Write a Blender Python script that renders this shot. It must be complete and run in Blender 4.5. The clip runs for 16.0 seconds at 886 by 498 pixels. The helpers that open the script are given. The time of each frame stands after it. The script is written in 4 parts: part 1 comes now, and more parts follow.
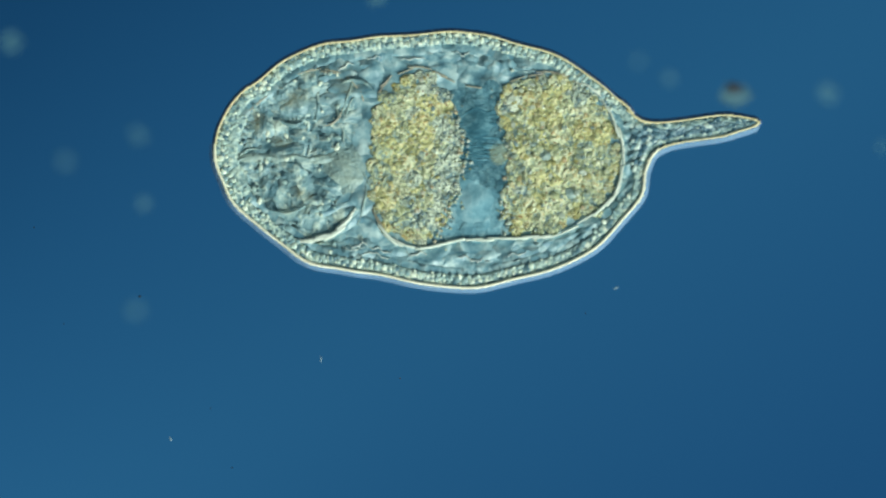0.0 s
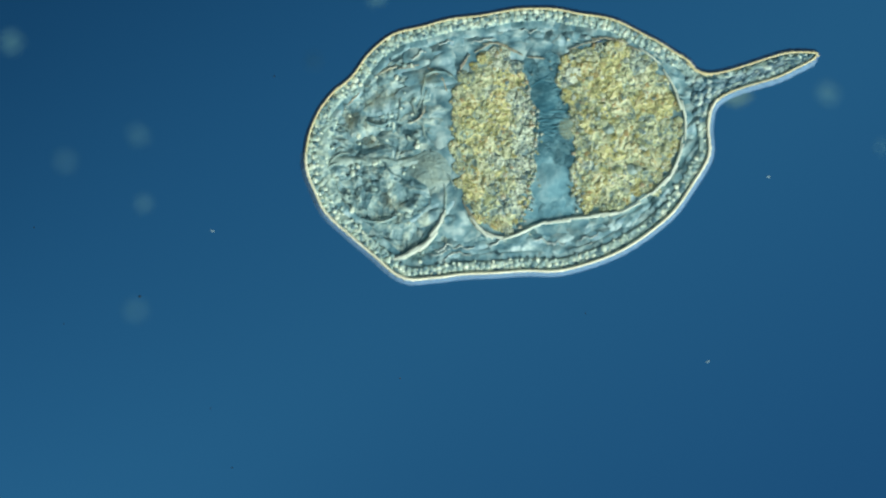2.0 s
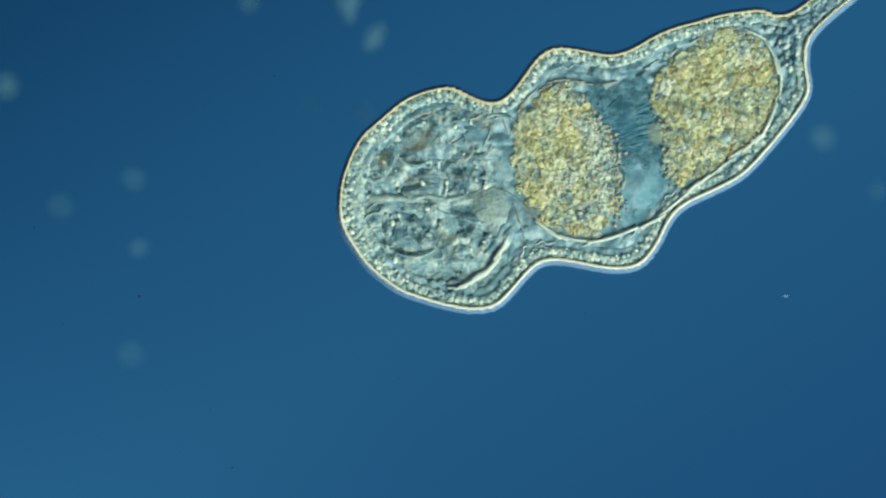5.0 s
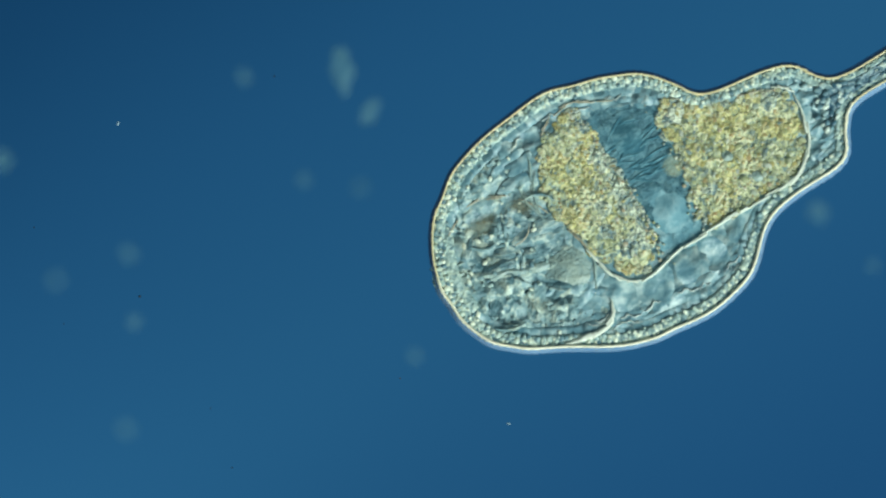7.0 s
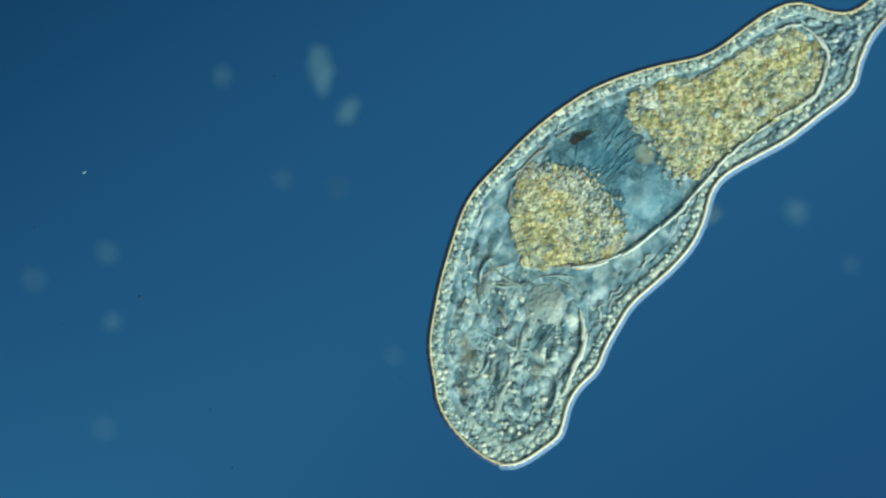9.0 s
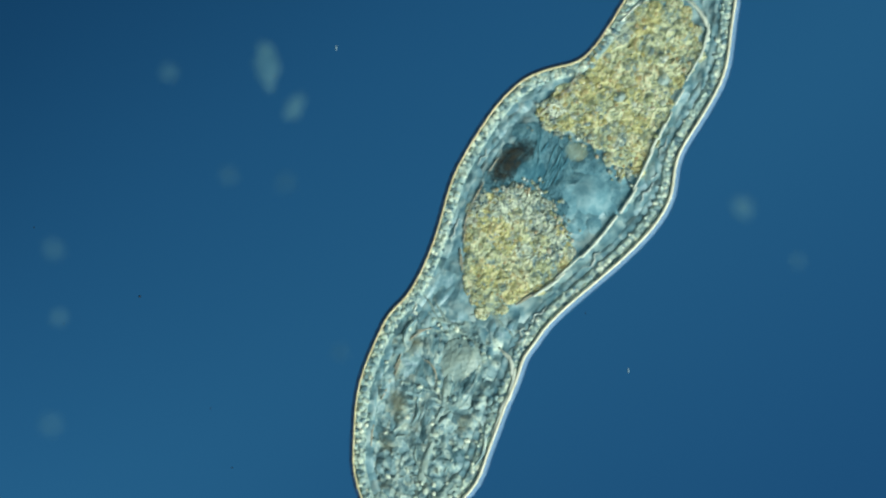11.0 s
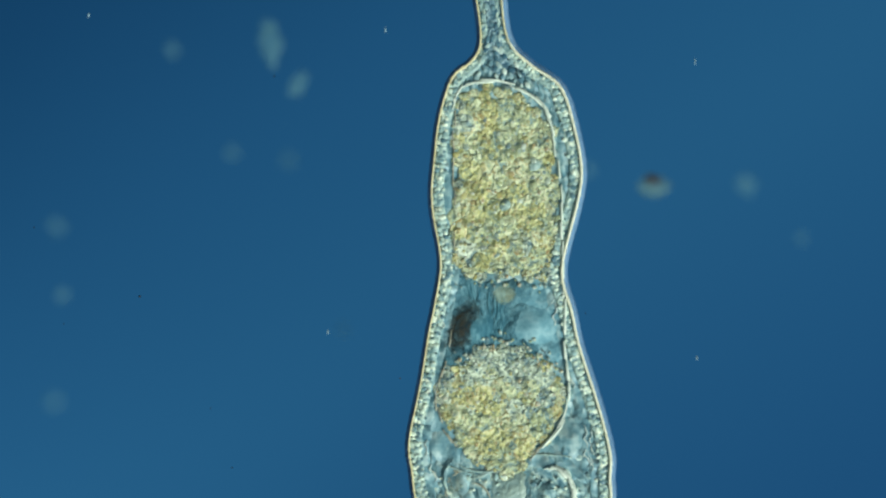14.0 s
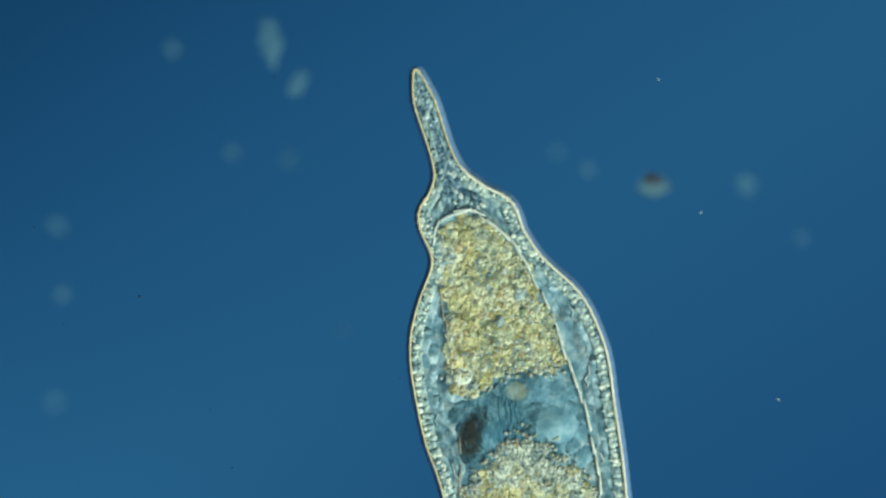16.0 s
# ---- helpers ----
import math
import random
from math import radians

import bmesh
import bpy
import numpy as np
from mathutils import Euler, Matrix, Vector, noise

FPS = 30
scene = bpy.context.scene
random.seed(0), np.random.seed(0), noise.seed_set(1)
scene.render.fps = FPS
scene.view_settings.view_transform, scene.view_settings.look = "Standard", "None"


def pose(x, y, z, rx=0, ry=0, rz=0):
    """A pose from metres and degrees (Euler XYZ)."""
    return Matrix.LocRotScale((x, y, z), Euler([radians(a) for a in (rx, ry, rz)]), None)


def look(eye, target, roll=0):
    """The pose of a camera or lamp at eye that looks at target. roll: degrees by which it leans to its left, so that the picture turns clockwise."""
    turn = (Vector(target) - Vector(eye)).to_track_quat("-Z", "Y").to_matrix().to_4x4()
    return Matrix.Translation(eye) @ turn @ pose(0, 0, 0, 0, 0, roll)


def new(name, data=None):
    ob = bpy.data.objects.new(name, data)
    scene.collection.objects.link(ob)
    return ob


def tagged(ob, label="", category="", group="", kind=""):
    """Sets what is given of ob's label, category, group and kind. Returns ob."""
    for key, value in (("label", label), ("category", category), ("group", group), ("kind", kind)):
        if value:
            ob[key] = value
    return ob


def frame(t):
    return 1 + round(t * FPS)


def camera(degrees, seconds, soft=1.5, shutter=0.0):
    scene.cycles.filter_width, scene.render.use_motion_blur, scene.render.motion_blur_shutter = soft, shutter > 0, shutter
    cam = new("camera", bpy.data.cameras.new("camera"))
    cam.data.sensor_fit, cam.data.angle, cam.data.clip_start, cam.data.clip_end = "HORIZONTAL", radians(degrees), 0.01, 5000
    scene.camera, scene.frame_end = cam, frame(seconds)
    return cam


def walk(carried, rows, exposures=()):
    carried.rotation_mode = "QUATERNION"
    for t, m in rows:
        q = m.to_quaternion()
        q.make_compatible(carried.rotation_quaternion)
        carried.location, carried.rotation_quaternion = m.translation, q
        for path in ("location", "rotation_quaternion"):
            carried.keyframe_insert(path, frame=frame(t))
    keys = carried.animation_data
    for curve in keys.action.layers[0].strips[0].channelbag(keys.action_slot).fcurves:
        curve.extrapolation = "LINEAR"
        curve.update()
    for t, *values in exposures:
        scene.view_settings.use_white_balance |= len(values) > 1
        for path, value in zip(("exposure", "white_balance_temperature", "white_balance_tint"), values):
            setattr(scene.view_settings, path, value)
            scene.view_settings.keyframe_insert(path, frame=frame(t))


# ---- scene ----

# ---- camera: a microscope's fixed camera over the stage; a model at 1000 : 1, 0.25 m here is a quarter of a millimetre ----
U = 0.00025            # metres to one unit of the drawing grid
DIST = 1.2             # camera above the focal plane
cam = camera(2 * math.degrees(math.atan(784 * U / DIST)), 16.0, soft=2.3, shutter=0.4)
walk(cam, [(0.0, pose(0, 0, DIST)), (16.0, pose(0, 0, DIST))])
cam.data.dof.use_dof = True
cam.data.dof.focus_distance = DIST
cam.data.dof.aperture_fstop = 0.6

# ---- light: the lit field below, an oblique lamp added for relief, dim fill ----
world = bpy.data.worlds.new("room")
scene.world = world
world.use_nodes = True
world.node_tree.nodes["Background"].inputs["Color"].default_value = (0.42, 0.62, 0.70, 1)
world.node_tree.nodes["Background"].inputs["Strength"].default_value = 0.24
# no real lamp: stands in for the relief shading of the microscope's optics
lamp_data = bpy.data.lights.new("oblique_light", "SUN")
lamp_data.energy, lamp_data.angle, lamp_data.color = 4.6, radians(34), (0.90, 1.0, 0.96)
lamp = new("oblique_light", lamp_data)
lamp.matrix_world = look((0.55, -0.63, 0.54), (0, 0, 0))


def at(px, py, z=0.0):
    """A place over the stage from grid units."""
    return Vector(((px - 784) * U, (441 - py) * U, z * U))


# ---- materials ----
def nodes_of(name):
    m = bpy.data.materials.new(name)
    m.use_nodes = True
    nt = m.node_tree
    return m, nt, nt.nodes["Principled BSDF"]


def link(nt, a, b):
    nt.links.new(a, b)


def ramp(nt, src, stops):
    r = nt.nodes.new("ShaderNodeValToRGB")
    while len(r.color_ramp.elements) < len(stops):
        r.color_ramp.elements.new(0.5)
    for e, (p, c) in zip(r.color_ramp.elements, stops):
        e.position, e.color = p, (*c, 1)
    link(nt, src, r.inputs[0])
    return r.outputs[0]


def noise_tex(nt, vec, units, detail=2.0, rough=0.5):
    n = nt.nodes.new("ShaderNodeTexNoise")
    n.inputs["Scale"].default_value = 1 / (units * U)
    n.inputs["Detail"].default_value, n.inputs["Roughness"].default_value = detail, rough
    link(nt, vec, n.inputs["Vector"])
    return n.outputs["Fac"]


def math_node(nt, op, a, b, c=None):
    n = nt.nodes.new("ShaderNodeMath")
    n.operation = op
    for i, v in enumerate((a, b, c)):
        if v is None:
            continue
        if isinstance(v, (int, float)):
            n.inputs[i].default_value = v
        else:
            link(nt, v, n.inputs[i])
    return n.outputs[0]


def tissue(name, stops, grain, fine, bump, depth, roughness=0.38, spec=0.4, spread=0.0, sss=0.0, clear=0.0, streak=None, mix_fine=0.45, broad=0.0):
    """Wet living tissue: colours over coarse and fine grain, relief of the same grain. Sizes in grid units.
    spread: how far single pieces differ in colour; clear: how much shines straight through; streak: stretch of the fine grain."""
    m, nt, p = nodes_of(name)
    co = nt.nodes.new("ShaderNodeTexCoord").outputs["Object"]
    rnd = nt.nodes.new("ShaderNodeObjectInfo").outputs["Random"]
    off = nt.nodes.new("ShaderNodeVectorMath")
    off.operation = "ADD"
    link(nt, co, off.inputs[0])
    link(nt, rnd, off.inputs[1])
    vec = off.outputs[0]
    a = noise_tex(nt, vec, grain, 2.0)
    if streak:
        mp = nt.nodes.new("ShaderNodeMapping")
        mp.inputs["Scale"].default_value = streak
        link(nt, vec, mp.inputs["Vector"])
        vec = mp.outputs[0]
    b = noise_tex(nt, vec, fine, 2.0, 0.55)
    height = math_node(nt, "MULTIPLY_ADD", b, mix_fine, math_node(nt, "MULTIPLY", a, 1 - mix_fine))
    fac = height
    if spread:
        fac = math_node(nt, "ADD", fac, math_node(nt, "MULTIPLY_ADD", rnd, spread, -spread / 2))
    link(nt, ramp(nt, fac, stops), p.inputs["Base Color"])
    bp = nt.nodes.new("ShaderNodeBump")
    bp.inputs["Strength"].default_value = bump
    bp.inputs["Distance"].default_value = depth * U
    link(nt, height, bp.inputs["Height"])
    if broad:
        b2 = nt.nodes.new("ShaderNodeBump")
        b2.inputs["Strength"].default_value, b2.inputs["Distance"].default_value = 1.0, broad * U
        link(nt, noise_tex(nt, off.outputs[0], grain * 2.4, 1.0), b2.inputs["Height"])
        link(nt, b2.outputs[0], bp.inputs["Normal"])
    link(nt, bp.outputs[0], p.inputs["Normal"])
    p.inputs["Roughness"].default_value = roughness
    p.inputs["Specular IOR Level"].default_value = spec
    if sss:
        p.inputs["Subsurface Weight"].default_value = sss
        p.inputs["Subsurface Radius"].default_value = (1.0, 1.0, 0.8)
        p.inputs["Subsurface Scale"].default_value = 7 * U
    if clear:
        mix = nt.nodes.new("ShaderNodeMixShader")
        mix.inputs[0].default_value = clear
        tr = nt.nodes.new("ShaderNodeBsdfTransparent")
        link(nt, p.outputs[0], mix.inputs[1])
        link(nt, tr.outputs[0], mix.inputs[2])
        link(nt, mix.outputs[0], nt.nodes["Material Output"].inputs["Surface"])
    return m


def stain(name, stops, rx, ry, most):
    """A cloud of pigment grains, dense in the middle and thinning out over rx and ry (grid units)."""
    m = tissue(name, stops, 14, 5, 0.4, 3, roughness=0.8, spec=0.1, clear=0.5)
    nt = m.node_tree
    co = nt.nodes.new("ShaderNodeTexCoord").outputs["Object"]
    mp = nt.nodes.new("ShaderNodeMapping")
    mp.inputs["Scale"].default_value = (1 / (rx * U), 1 / (ry * U), 0)
    link(nt, co, mp.inputs["Vector"])
    ln = nt.nodes.new("ShaderNodeVectorMath")
    ln.operation = "LENGTH"
    link(nt, mp.outputs[0], ln.inputs[0])
    fall = math_node(nt, "ADD", ln.outputs["Value"], math_node(nt, "MULTIPLY_ADD", noise_tex(nt, co, 13, 3.0, 0.6), 1.1, -0.55))
    mix = next(n for n in nt.nodes if n.type == "MIX_SHADER")
    link(nt, ramp(nt, fall, [(0.12, (1 - most,) * 3), (0.55, (1 - 0.55 * most,) * 3), (0.98, (1, 1, 1))]), mix.inputs[0])
    return m


M_TISSUE = tissue("body_tissue", [(0.36, (0.10, 0.23, 0.275)), (0.5, (0.205, 0.365, 0.39)), (0.66, (0.44, 0.59, 0.56))], 26, 9, 0.7, 7, mix_fine=0.18, broad=30)
M_FLESH = tissue("wall_flesh", [(0.36, (0.17, 0.30, 0.31)), (0.5, (0.36, 0.51, 0.46)), (0.64, (0.60, 0.73, 0.58))], 14, 6, 0.9, 10, mix_fine=0.4)
M_HEAD = tissue("head_tissue", [(0.36, (0.12, 0.24, 0.27)), (0.5, (0.245, 0.40, 0.40)), (0.64, (0.56, 0.68, 0.56))], 24, 7, 0.9, 11, streak=(0.7, 1.1, 1), mix_fine=0.30, broad=32)
M_PHARYNX = tissue("pharynx_muscle", [(0.36, (0.075, 0.18, 0.21)), (0.5, (0.17, 0.315, 0.335)), (0.64, (0.50, 0.62, 0.53))], 28, 6, 0.9, 11, streak=(0.45, 1.3, 1), mix_fine=0.32, broad=34)
M_TAIL = tissue("tail_flesh", [(0.40, (0.05, 0.13, 0.18)), (0.5, (0.105, 0.215, 0.265)), (0.60, (0.30, 0.43, 0.44))], 14, 7, 0.9, 9, mix_fine=0.45)
M_FOLD = M_HEAD
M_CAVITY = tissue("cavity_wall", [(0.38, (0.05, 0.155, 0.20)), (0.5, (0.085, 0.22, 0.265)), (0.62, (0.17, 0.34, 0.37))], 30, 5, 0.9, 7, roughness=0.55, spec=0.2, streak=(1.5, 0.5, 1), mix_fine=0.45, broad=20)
M_CLEAR = tissue("cavity_dome", [(0.40, (0.04, 0.14, 0.185)), (0.5, (0.065, 0.19, 0.235)), (0.62, (0.15, 0.32, 0.36))], 40, 7, 0.9, 6, roughness=0.75, spec=0.12, streak=(1.4, 0.5, 1), mix_fine=0.4, broad=16)
M_VESICLE = tissue("vesicle", [(0.35, (0.24, 0.37, 0.36)), (0.65, (0.36, 0.46, 0.38))], 24, 7, 0.9, 8, mix_fine=0.4, broad=14)
M_GUTBED = tissue("gut_bed", [(0.36, (0.24, 0.35, 0.31)), (0.44, (0.44, 0.52, 0.33)), (0.5, (0.60, 0.64, 0.33)), (0.57, (0.82, 0.87, 0.59)), (0.66, (0.62, 0.54, 0.24))], 16, 6, 1.0, 13, mix_fine=0.36, broad=18, spread=0.16)
M_OCHREBED = tissue("ochre_gut_bed", [(0.36, (0.29, 0.37, 0.25)), (0.44, (0.50, 0.52, 0.24)), (0.5, (0.66, 0.63, 0.24)), (0.57, (0.84, 0.84, 0.48)), (0.66, (0.62, 0.48, 0.18))], 16, 6, 1.0, 13, mix_fine=0.36, broad=18, spread=0.16)
M_PALEBED = tissue("pale_gut_bed", [(0.37, (0.18, 0.30, 0.31)), (0.44, (0.36, 0.47, 0.39)), (0.51, (0.55, 0.64, 0.46)), (0.59, (0.82, 0.90, 0.68))], 14, 6, 1.0, 14, mix_fine=0.38, broad=18, spread=0.16)
M_GLOBULE = tissue("yellow_globule", [(0.35, (0.46, 0.52, 0.26)), (0.65, (0.72, 0.74, 0.44))], 12, 5, 0.9, 12, clear=0.78)
M_GUT = tissue("gut_granule", [(0.05, (0.26, 0.36, 0.33)), (0.25, (0.44, 0.49, 0.26)), (0.5, (0.54, 0.59, 0.31)), (0.74, (0.72, 0.80, 0.60)), (0.9, (0.56, 0.55, 0.26)), (0.98, (0.54, 0.40, 0.18))], 1.6, 0.6, 0.3, 0.2, roughness=0.25, spec=0.6, spread=0.95, clear=0.4)
M_OCHREGRAIN = tissue("ochre_granule", [(0.08, (0.40, 0.38, 0.18)), (0.4, (0.60, 0.53, 0.18)), (0.75, (0.68, 0.64, 0.28)), (0.97, (0.52, 0.36, 0.16))], 1.6, 0.6, 0.3, 0.2, roughness=0.25, spec=0.6, spread=0.95, clear=0.4)
M_PALE = tissue("pale_granule", [(0.1, (0.18, 0.29, 0.31)), (0.42, (0.42, 0.50, 0.38)), (0.75, (0.78, 0.85, 0.70)), (0.97, (0.50, 0.38, 0.20))], 1.6, 0.6, 0.3, 0.2, roughness=0.25, spec=0.6, spread=0.95, clear=0.3)
M_TAILCELL = tissue("tail_cell", [(0.1, (0.04, 0.11, 0.15)), (0.45, (0.12, 0.24, 0.28)), (0.75, (0.30, 0.44, 0.42)), (0.94, (0.62, 0.73, 0.62))], 1.6, 0.6, 0.3, 0.2, roughness=0.3, spread=0.9)
M_WALL = tissue("wall_cell", [(0.1, (0.10, 0.20, 0.23)), (0.42, (0.30, 0.45, 0.42)), (0.68, (0.54, 0.67, 0.54)), (0.92, (0.84, 0.90, 0.70))], 1.6, 0.6, 0.3, 0.2, roughness=0.3, spread=0.9)
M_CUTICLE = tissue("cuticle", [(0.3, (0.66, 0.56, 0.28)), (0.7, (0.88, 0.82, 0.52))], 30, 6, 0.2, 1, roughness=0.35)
# paler copy of the cuticle: the light on one flank put into its colour
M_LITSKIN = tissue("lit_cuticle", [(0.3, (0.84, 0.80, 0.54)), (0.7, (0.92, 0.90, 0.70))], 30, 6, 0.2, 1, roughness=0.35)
# lining in its lit tone, for the flank towards the lamp
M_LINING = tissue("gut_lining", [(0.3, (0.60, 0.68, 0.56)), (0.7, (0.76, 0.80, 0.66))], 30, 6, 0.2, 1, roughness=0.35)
M_MEMBRANE = tissue("membrane", [(0.38, (0.36, 0.48, 0.50)), (0.5, (0.58, 0.68, 0.62)), (0.62, (0.74, 0.80, 0.66))], 22, 6, 0.3, 1, roughness=0.4, clear=0.15)
# darker copy of the lining: shade of the far flank put into the colour
M_SHADELINE = tissue("shaded_lining", [(0.3, (0.30, 0.28, 0.20)), (0.7, (0.52, 0.50, 0.36))], 30, 6, 0.2, 1, roughness=0.35)
# dark optical line outside the shaded flank, put into the colour; no body part
M_FRINGE = tissue("outer_film", [(0.3, (0.08, 0.18, 0.36)), (0.7, (0.13, 0.25, 0.44))], 30, 8, 0.2, 1, roughness=0.6, clear=0.42)
M_PIGMENT = stain("pigment", [(0.38, (0.012, 0.025, 0.032)), (0.62, (0.065, 0.054, 0.030))], 66, 38, 0.84)
# bright optical halo outside the lit flank, put into the colour
M_HALO = tissue("bright_fringe", [(0.3, (0.24, 0.44, 0.66)), (0.7, (0.34, 0.54, 0.72))], 30, 8, 0.2, 1, roughness=0.6, clear=0.70)
M_OCHRE = stain("ochre_fold", [(0.38, (0.14, 0.17, 0.12)), (0.62, (0.36, 0.33, 0.18))], 46, 26, 0.32)
# paler copy of the cavity tissue: its lit side put into the colour
M_LITCAVITY = tissue("lit_cavity", [(0.40, (0.12, 0.28, 0.335)), (0.5, (0.18, 0.375, 0.425)), (0.62, (0.30, 0.50, 0.53))], 44, 9, 0.7, 5, roughness=0.75, spec=0.12, mix_fine=0.3, broad=12)
M_DEBRIS = tissue("pale_debris", [(0.3, (0.12, 0.34, 0.36)), (0.7, (0.28, 0.54, 0.50))], 20, 6, 0.6, 5, roughness=0.6, clear=0.86)
M_GREEN = tissue("green_debris", [(0.3, (0.16, 0.30, 0.24)), (0.7, (0.26, 0.42, 0.30))], 20, 6, 0.6, 5, roughness=0.6, clear=0.8)
M_BROWN = tissue("brown_debris", [(0.3, (0.03, 0.02, 0.025)), (0.7, (0.06, 0.045, 0.04))], 20, 6, 0.6, 5, roughness=0.6, clear=0.55)
M_SPECK = tissue("dark_dust", [(0.3, (0.005, 0.01, 0.02)), (0.7, (0.02, 0.03, 0.04))], 5, 2, 0.3, 1, roughness=0.8)
M_SWIM = tissue("pale_swimmer", [(0.3, (0.26, 0.42, 0.48)), (0.7, (0.42, 0.56, 0.58))], 5, 2, 0.3, 1, clear=0.5)


def field_material():
    """The microscope's lit field: a glowing sheet, light fall-off to one corner in its colour."""
    m = bpy.data.materials.new("lit_field")
    m.use_nodes = True
    nt = m.node_tree
    nt.nodes.clear()
    out = nt.nodes.new("ShaderNodeOutputMaterial")
    em = nt.nodes.new("ShaderNodeEmission")
    co = nt.nodes.new("ShaderNodeTexCoord").outputs["Object"]
    sep = nt.nodes.new("ShaderNodeSeparateXYZ")
    link(nt, co, sep.inputs[0])
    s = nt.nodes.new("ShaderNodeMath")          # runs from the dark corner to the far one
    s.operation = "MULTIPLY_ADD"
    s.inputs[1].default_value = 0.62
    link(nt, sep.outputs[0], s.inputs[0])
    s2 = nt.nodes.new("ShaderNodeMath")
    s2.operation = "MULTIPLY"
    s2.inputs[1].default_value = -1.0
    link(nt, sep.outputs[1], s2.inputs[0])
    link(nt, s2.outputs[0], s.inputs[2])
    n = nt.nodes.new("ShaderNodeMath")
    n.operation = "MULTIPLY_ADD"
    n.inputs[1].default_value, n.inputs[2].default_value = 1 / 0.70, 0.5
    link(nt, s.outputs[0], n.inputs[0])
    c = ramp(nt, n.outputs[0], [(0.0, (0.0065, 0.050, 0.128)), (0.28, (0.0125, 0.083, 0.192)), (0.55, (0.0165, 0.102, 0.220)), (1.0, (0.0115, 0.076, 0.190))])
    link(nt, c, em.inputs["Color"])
    # glow raised towards the lower left of the field
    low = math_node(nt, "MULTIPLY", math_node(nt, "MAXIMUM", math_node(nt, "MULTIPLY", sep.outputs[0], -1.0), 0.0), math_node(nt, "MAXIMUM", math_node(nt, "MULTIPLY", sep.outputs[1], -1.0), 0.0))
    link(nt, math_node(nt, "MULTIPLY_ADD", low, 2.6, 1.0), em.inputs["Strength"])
    link(nt, em.outputs[0], out.inputs["Surface"])
    return m


# ---- setting ----
def sheet(name, half, z, mat, thick):
    bm = bmesh.new()
    bmesh.ops.create_cube(bm, size=1, matrix=Matrix.Translation((0, 0, z - thick / 2)) @ Matrix.Diagonal((2 * half, 2 * half, thick, 1)))
    me = bpy.data.meshes.new(name)
    bm.to_mesh(me)
    bm.free()
    me.materials.append(mat)
    return tagged(new(name, me), kind="structure")


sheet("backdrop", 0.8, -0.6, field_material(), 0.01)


# ---- mesh kit (sizes in grid units) ----
def mesh_of(name, bm, mat):
    for f in bm.faces:
        f.smooth = True
    bmesh.ops.scale(bm, vec=(U, U, U), verts=bm.verts)
    me = bpy.data.meshes.new(name)
    bm.to_mesh(me)
    bm.free()
    me.materials.append(mat)
    return me


def blob(bm, rng, x, y, z, rx, ry, rz, turn=0.0, sub=1, rough=0.12):
    m = Matrix.Translation((x, y, z)) @ Matrix.Rotation(turn, 4, "Z") @ Matrix.Diagonal((rx, ry, rz, 1))
    made = bmesh.ops.create_icosphere(bm, subdivisions=sub, radius=1, matrix=m)
    for v in made["verts"]:
        d = (v.co - Vector((x, y, z))) * rng.uniform(-rough, rough)
        v.co += d
    return made["verts"]


def cushion(r, depth, rng, n=20, drop=7.0):
    """A flat-topped lobe of radius r with a soft uneven rim and a rounded underside; heights in grid units."""
    bm = bmesh.new()
    wob = [1 + rng.uniform(-0.13, 0.13) for _ in range(n)]
    prof = [(0.5, 0.0), (0.84, -0.15), (0.93, -0.9), (0.98, -3.0), (1.0, -drop), (0.9, -drop - 0.45 * depth), (0.55, -drop - 0.85 * depth)]
    rings = []
    for f, z in prof:
        rings.append([bm.verts.new((r * f * (1 + (wob[i] - 1) * f) * math.cos(2 * math.pi * i / n), r * f * (1 + (wob[i] - 1) * f) * math.sin(2 * math.pi * i / n), z)) for i in range(n)])
    top, low = bm.verts.new((0, 0, 0)), bm.verts.new((0, 0, -drop - depth))
    for i in range(n):
        j = (i + 1) % n
        bm.faces.new((top, rings[0][i], rings[0][j]))
        bm.faces.new((low, rings[-1][j], rings[-1][i]))
        for a, b in zip(rings, rings[1:]):
            bm.faces.new((a[i], b[i], b[j], a[j]))
    return bm


def swell(rx, ry, h, skirt=2.0, n=24, rings=9, skew=0.0, rng=None):
    """A soft swelling that runs out level at its rim; heights in grid units above the tissue round it."""
    bm = bmesh.new()
    wob = [1 + (rng.uniform(-0.12, 0.12) if rng else 0) for _ in range(n)]
    prev, centre = None, bm.verts.new((0, 0, h))
    for k in range(1, rings + 1):
        f = k / rings
        ring = []
        for i in range(n):
            a = 2 * math.pi * i / n
            g = f * (1 + (wob[i] - 1) * f)
            ring.append(bm.verts.new((rx * g * math.cos(a) + skew * (g * math.sin(a)) ** 2 * rx, ry * g * math.sin(a), h * 0.5 * (1 + math.cos(math.pi * f)) - (skirt if k == rings else 0.25 * f))))
        for i in range(n):
            j = (i + 1) % n
            if prev is None:
                bm.faces.new((centre, ring[i], ring[j]))
            else:
                bm.faces.new((prev[i], ring[i], ring[j], prev[j]))
        prev = ring
    low = bm.verts.new((0, 0, -skirt - 3))
    for i in range(n):
        bm.faces.new((low, prev[(i + 1) % n], prev[i]))
    return bm


